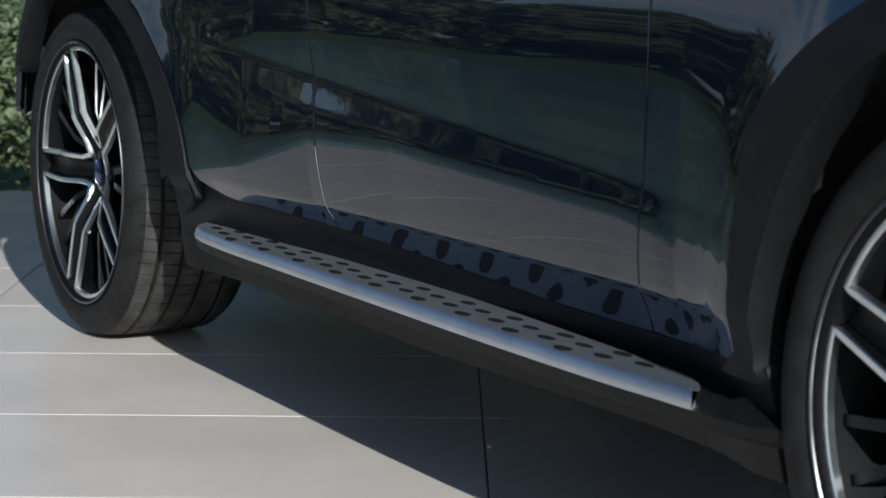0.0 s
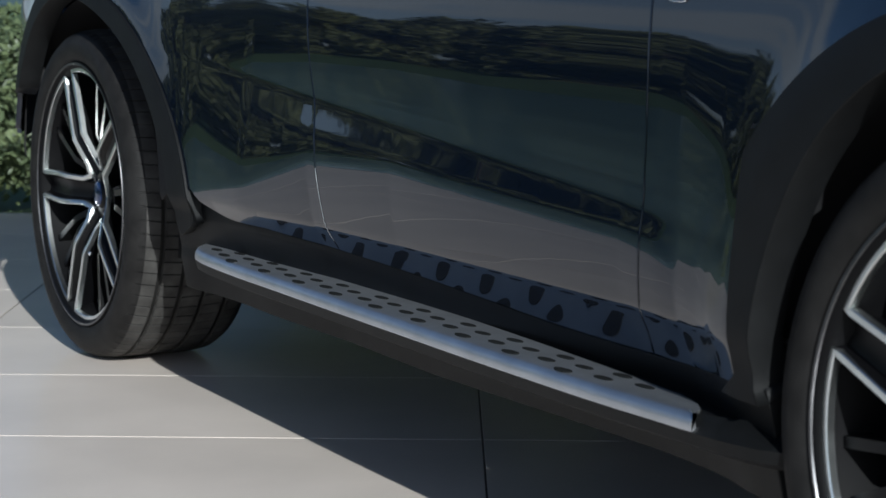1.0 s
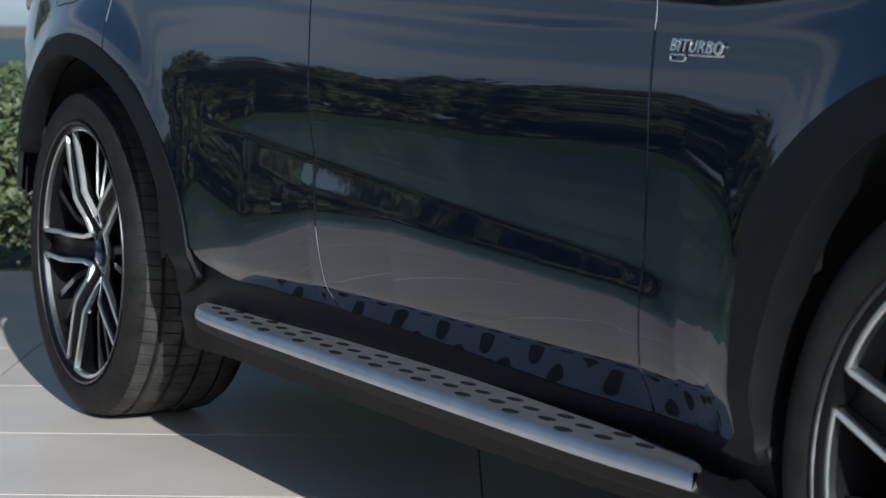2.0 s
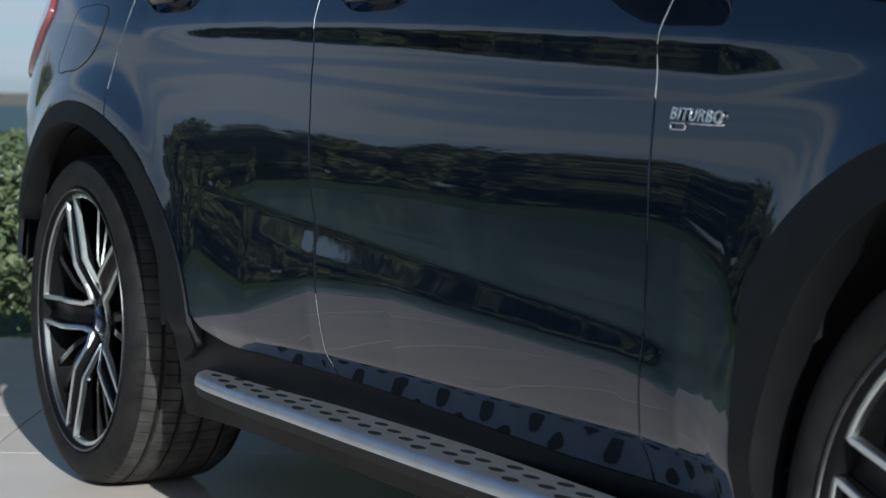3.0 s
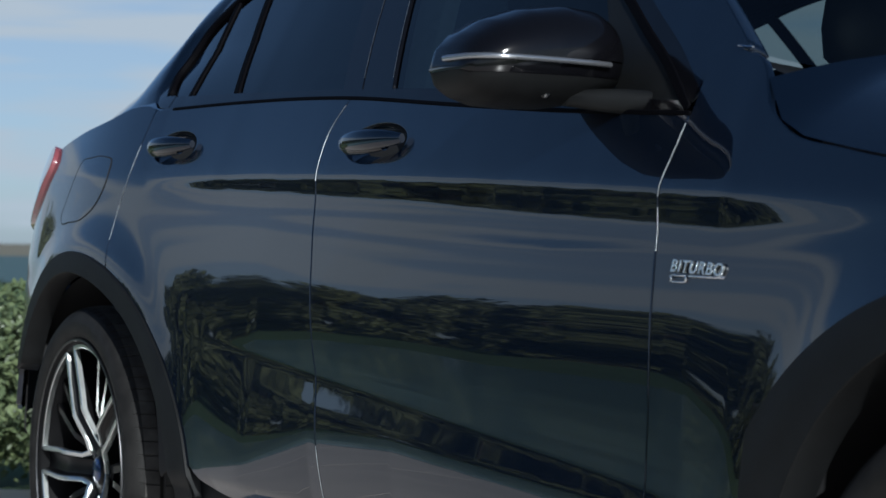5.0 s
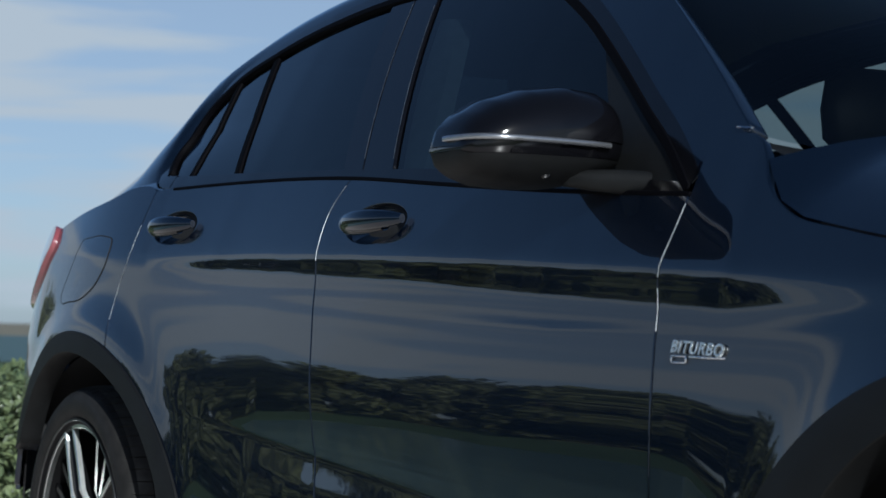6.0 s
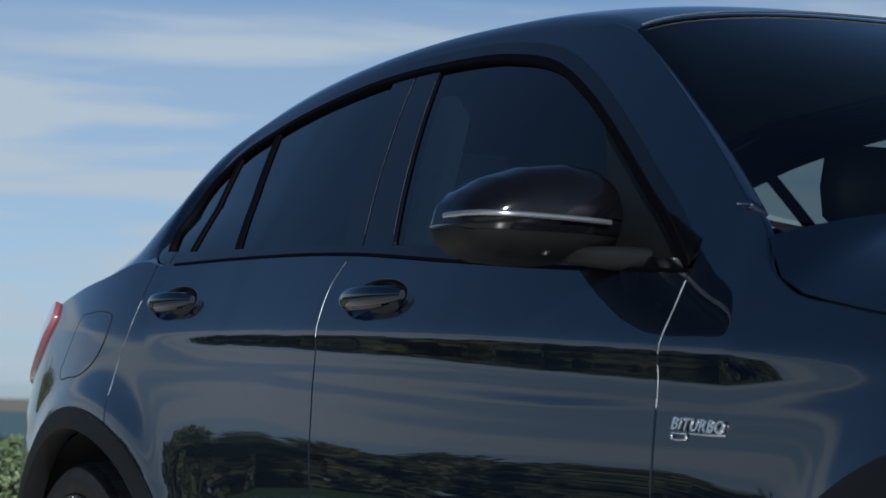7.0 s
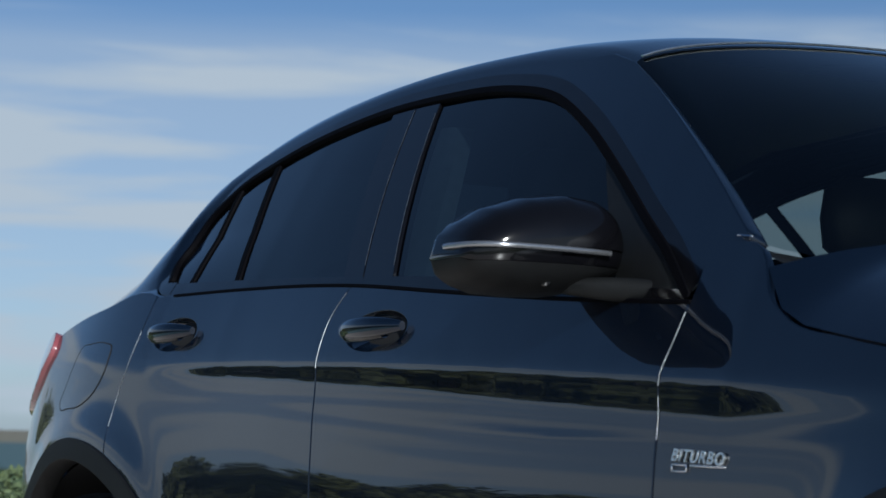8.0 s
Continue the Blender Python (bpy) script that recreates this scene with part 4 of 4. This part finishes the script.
foot = [[(MX + 0.035 + 0.140 * u + fx * (0.014 + 0.010 * u), MY + 0.030 + 0.125 * u, 1.080 - 0.012 * u + fz * (0.011 + 0.006 * math.sin(math.pi * u))) for fx, fz in ellipse(1, 1, 16)] for u in (0, 0.15, 0.3, 0.45, 0.6, 0.8, 1.0)]
part("mirror_foot", loft(foot, True, True), CLADDING, wing_mirror, "matt black mirror foot")

# ---- fuel flap, tail lamp, badge ----
FUEL = fair([(-0.184, 0.935), (-0.172, 0.921), (-0.10, 0.918), (-0.01, 0.926), (0.06, 0.962), (0.090, 1.01), (0.085, 1.052), (0.04, 1.062), (-0.06, 1.062), (-0.118, 1.055), (-0.140, 1.01), (-0.165, 0.965), (-0.184, 0.935)], 60)[:-1]
fuel_flap = on_car(panel("fuel_flap", FUEL, flank, PAINT, lift=0.0012, depth=0.002))
ring = [(x, flank(x, z) - 0.0004, z) for x, z in FUEL]
on_car(part("fuel_flap_gap", sweep(ring, ellipse(0.0016, 0.0014, 6), (0, 1, 0), True), DARK))
LAMP = [(-0.90, 0.90), (-0.90, 1.00), (-0.74, 1.060), (-0.55, 1.086), (-0.42, 1.094), (-0.40, 1.07), (-0.45, 1.01), (-0.56, 0.945), (-0.76, 0.90)]


def lamp_surface(x, z):
    return flank(x, z) - 0.012


sides("tail_lamp", fair(LAMP + LAMP[:1], 50)[:-1], LAMP_RED, "red glossy tail lamp", fn=lamp_surface, depth=0.04)

badge_data = bpy.data.curves.new("badge", "FONT")
badge_data.body, badge_data.size, badge_data.extrude, badge_data.bevel_depth = "BITURBO", 0.0225, 0.0016, 0.0003
badge_data.shear, badge_data.space_character = 0.15, 1.12
badge_probe = new("badge_probe", badge_data)
bpy.context.view_layer.update()
badge_me = bpy.data.meshes.new_from_object(badge_probe.evaluated_get(bpy.context.evaluated_depsgraph_get()))
bpy.data.objects.remove(badge_probe)
wide = max(v.co.x for v in badge_me.vertices)
badge = on_car(finish("badge", badge_me, MACHINED, None, "chrome lettering reading BITURBO", False))
sx = 0.120 / wide
badge.location = (0, 0, 0)
turn_badge = math.atan2(flank(2.372, 0.846) - flank(2.25, 0.852), 0.122)
badge.matrix_basis = Matrix.Translation((2.249, flank(2.25, 0.85) - 0.003, 0.8455)) @ Matrix.Rotation(turn_badge, 4, "Z") @ Matrix.Rotation(radians(2.0), 4, "Y") @ Matrix.Rotation(radians(90 - 9), 4, "X") @ Matrix.Diagonal((sx, 1, 1, 1))
bm = box((0.075, 0.003, 0.0022), (2.332, flank(2.33, 0.842) - 0.002, 0.8395))
box((0.030, 0.003, 0.0018), (2.270, flank(2.27, 0.836) - 0.002, 0.8405), bm=bm)
box((0.030, 0.003, 0.0018), (2.268, flank(2.27, 0.836) - 0.002, 0.8325), bm=bm)
box((0.0018, 0.003, 0.008), (2.2535, flank(2.27, 0.836) - 0.002, 0.8365), bm=bm)
box((0.0018, 0.003, 0.008), (2.2855, flank(2.27, 0.836) - 0.002, 0.8365), bm=bm)
part("badge_underline", bm, CHROME, badge).matrix_parent_inverse = badge.matrix_basis.inverted() @ Matrix.Identity(4)
on_car(part("pillar_chrome", sweep([(2.275 + 0.03 * i / 6, glasshouse(2.275 + 0.03 * i / 6, 1.134) - 0.006, 1.136 - 0.004 * i / 6) for i in range(7)], ellipse(0.0022, 0.0014, 8)), CHROME, None, "small bright trim end"))

# ---- cabin ----


def seat(x, y, label, low=0.0):
    s = thing("car_seat", (0, 0, 0), label, "car seat")
    part("seat_cushion", box((0.50, 0.50, 0.16), (x + 0.22, y, 0.62), 0.05, 3), CABIN, s)
    back = [[(x - 0.10 * u + fx * (0.075 - 0.02 * u), y + fy * (0.25 - 0.05 * u ** 2), 0.66 + (0.56 - low) * u) for fx, fy in ellipse(1, 1, 20)] for u in (0, 0.2, 0.4, 0.6, 0.8, 0.93, 1.0)]
    b = part("backrest", loft(back, True, True), CABIN, s)
    rest = [[(x - 0.12 + fx * 0.05 * k, y + fy * 0.13 * k, 1.24 - low + (0.17 - 0.3 * low) * u) for fx, fy in ellipse(1, 1, 20)] for u, k in ((0, 0.7), (0.15, 0.95), (0.5, 1.0), (0.85, 0.92), (1.0, 0.6))]
    part("headrest", loft(rest, True, True), CABIN, b)
    on_car(s)
    for key in ("label", "category"):
        if key in s:
            del s[key]
    return s


for sx0, sy0 in ((1.25, 0.56), (1.25, 1.29), (0.38, 0.56), (0.38, 1.29)):
    seat(sx0, sy0, "", 0.12 if sx0 < 1 else 0.0)
dash = loft([[(2.42, y, 1.02), (2.30, y, 1.105), (2.10, y, 1.10), (1.92, y, 1.06), (1.86, y, 0.98), (1.90, y, 0.70), (2.3, y, 0.6)] for y in (0.13, 0.3, 0.6, 0.925, 1.25, 1.55, 1.72)], True, True)
dashboard = on_car(part("dashboard", dash, CABIN, None, "dark soft dashboard"))
ringp = [(1.72 + 0.055 * math.sin(a), 1.30 + 0.185 * math.cos(a), 1.02 + 0.175 * math.sin(a)) for a in (2 * math.pi * i / 32 for i in range(32))]
steering = on_car(part("steering_wheel", sweep(ringp, ellipse(0.015, 0.015, 8), (1, 0, 0.3), True), CABIN, None, "dark leather steering wheel"))
part("steering_hub", box((0.05, 0.16, 0.11), (1.74, 1.30, 1.01), 0.02, 2), CABIN, steering)
on_car(part("cabin_floor", box((3.0, 1.55, 0.05), (1.2, YC, 0.42), 0.01), CABIN))
on_car(part("rear_shelf", box((0.75, 1.30, 0.04), (-0.15, YC, 1.02), 0.015), CABIN))
on_car(part("headliner", loft([[(x, y, z) for y in (0.42, 0.7, YC, 1.15, 1.43)] for x, z in ((0.2, 1.46), (0.6, 1.535), (1.0, 1.55), (1.4, 1.53), (1.68, 1.49))]), CABIN))

on_car(part("pillar_lining", loft([[(1.24 - 0.10 * h - 0.85 * h * h + dx * (1 - 0.9 * h), glasshouse(1.25, 1.09 + h) + 0.03 + dy, 1.09 + h) for dx, dy in ((0, 0), (0.05, 0.004), (0.075, 0.02), (0.075, 0.05), (0, 0.05))] for h in (0, 0.05, 0.1, 0.15, 0.2, 0.25, 0.3, 0.34)], True, True), LINING, None, "grey pillar lining"))

# ---- leaves and trees ----
random.seed(4)
LEAF = material("shrub leaf", (0.095, 0.135, 0.068), 0.42, 0, 0, 0.35, 3.0, 0, 1, 0.45, (0.18, 0.22, 0.095))
TREE_LEAF = material("tree leaf", (0.100, 0.110, 0.045), 0.6, 0, 0, 0.4, 0.6, 0, 1, 0.3)
BARK = material("bark", (0.07, 0.05, 0.035), 0.9, 0, 0, 0.3, 8, 0.5, 40)


def leaves(blobs, count, size):
    """Folded leaf pairs scattered in the outer parts of some rounded clumps."""
    verts, faces = [], []
    total = sum(b[1] ** 2 for b in blobs)
    for (cx, cy, cz), r, flat in [(b[0], b[1], b[2]) for b in blobs]:
        for _ in range(int(count * r * r / total)):
            d = Vector((random.gauss(0, 1), random.gauss(0, 1), random.gauss(0, 1))).normalized()
            p = Vector((cx, cy, cz)) + Vector((d.x, d.y, d.z * flat)) * r * random.uniform(0.55, 1.06)
            n = (d + Vector((random.gauss(0, 0.6), random.gauss(0, 0.6), random.gauss(0.3, 0.6)))).normalized()
            a = n.orthogonal().normalized()
            a.rotate(Matrix.Rotation(random.uniform(0, 6.28), 3, n))
            b = n.cross(a)
            s = size * random.uniform(0.6, 1.3)
            i = len(verts)
            verts += [p - a * s, p + b * s * 0.45 + n * s * 0.15, p + a * s, p - b * s * 0.45 + n * s * 0.15]
            faces += [(i, i + 1, i + 2), (i, i + 2, i + 3)]
    me = bpy.data.meshes.new("foliage")
    me.from_pydata(verts, [], faces)
    return me


def shrub():
    s = thing("shrub", (0, 0, 0), "leafy green shrub at the edge of the paving", "shrub", "shrubs along the paving")
    blobs = [((random.uniform(-0.45, 0.45), random.uniform(-0.35, 0.35), random.uniform(0.14, 0.60)), random.uniform(0.17, 0.26), 0.9) for _ in range(18)]
    finish("foliage", leaves(blobs, 9500, 0.021), LEAF, s, smooth=False)
    for k in range(7):
        a = 2 * math.pi * k / 7
        bm = sweep([(0.02 * math.cos(a), 0.02 * math.sin(a), -0.06), (0.12 * math.cos(a), 0.12 * math.sin(a), 0.22), (0.3 * math.cos(a), 0.28 * math.sin(a), 0.50)], ellipse(0.008, 0.008, 6), (0.3, 0.2, 1))
        part("stem", bm, BARK, s)
    return s


first = shrub()
first.matrix_basis = Matrix.Translation(uv(-2.9, 3.15, -0.03))
for k in range(1, 11):
    copy_thing(first, Matrix.Translation(uv(-2.9 + 0.62 * k, 3.15 + random.uniform(-0.08, 0.12), -0.03)) @ Matrix.Rotation(random.uniform(0, 6.28), 4, "Z"))


def tree(height):
    t = thing("tree", (0, 0, 0), "broad leafy tree with a dark crown", "tree", "trees beyond the lawn")
    h = height
    trunk = [[(0.25 * (1 - 0.6 * u) * c + 0.15 * math.sin(3 * u), 0.25 * (1 - 0.6 * u) * s, -0.1 + 0.62 * h * u) for c, s in ellipse(1, 1, 10)] for u in (0, 0.1, 0.3, 0.55, 0.8, 1.0)]
    part("trunk", loft(trunk, True, True), BARK, t)
    blobs = []
    for k in range(20):
        a, q = random.uniform(0, 6.28), random.uniform(0.1, 0.46) * h
        z = random.uniform(0.08, 0.86) * h
        blobs.append(((q * math.cos(a), q * math.sin(a), z), random.uniform(0.11, 0.19) * h, 0.85))
        part("limb", sweep([(0, 0, 0.3 * h), (q * 0.5 * math.cos(a), q * 0.5 * math.sin(a), 0.3 * h + (z - 0.3 * h) * 0.6), (q * math.cos(a), q * math.sin(a), z)], ellipse(0.05, 0.05, 5), (0.2, 0.3, 1)), BARK, t)
    finish("crown", leaves(blobs, 5000, 0.19), TREE_LEAF, t, smooth=False)
    return t


kinds = [tree(4.2), tree(5.8)]
spots = []
for k in range(50):
    az = radians(4 + 2.0 * k + random.uniform(-1.5, 1.5))      # round from ahead of the car to behind it, on the near side
    far = random.uniform(36, 40) if k % 2 == 0 else random.uniform(44, 50)
    spots.append((1.5 - far * math.cos(az), -far * math.sin(az)))
for k, (x, y) in enumerate(spots):
    m = Matrix.Translation((x, y, -0.06)) @ Matrix.Rotation(random.uniform(0, 6.28), 4, "Z")
    if k < 2:
        kinds[k].matrix_basis = m
    else:
        copy_thing(kinds[k % 2], m)

# ---- paving slabs ----
SLAB_U, SLAB_V, JOINT = 1.18, 0.592, 0.004


def slab_mesh():
    bm = box((SLAB_U - JOINT, SLAB_V - JOINT, 0.03), (0, 0, -0.015), 0.0006, 1)
    me = bpy.data.meshes.new("slab")
    bm.to_mesh(me)
    bm.free()
    me.materials.append(SLAB)
    return me


slab = slab_mesh()
turn_slab = math.atan2(U.y, U.x)
for i in range(-3, 8):
    for j in range(-13, 4):
        u, v = 0.89 + (i + 0.5) * SLAB_U, 0.380 + (j + 0.5) * SLAB_V
        if v + SLAB_V / 2 > Q1 + 0.3:
            continue
        ob = new("slab", slab)
        ob.matrix_world = Matrix.Translation(uv(u, v, 0.0)) @ Matrix.Rotation(turn_slab, 4, "Z")
        ob.parent = pavement
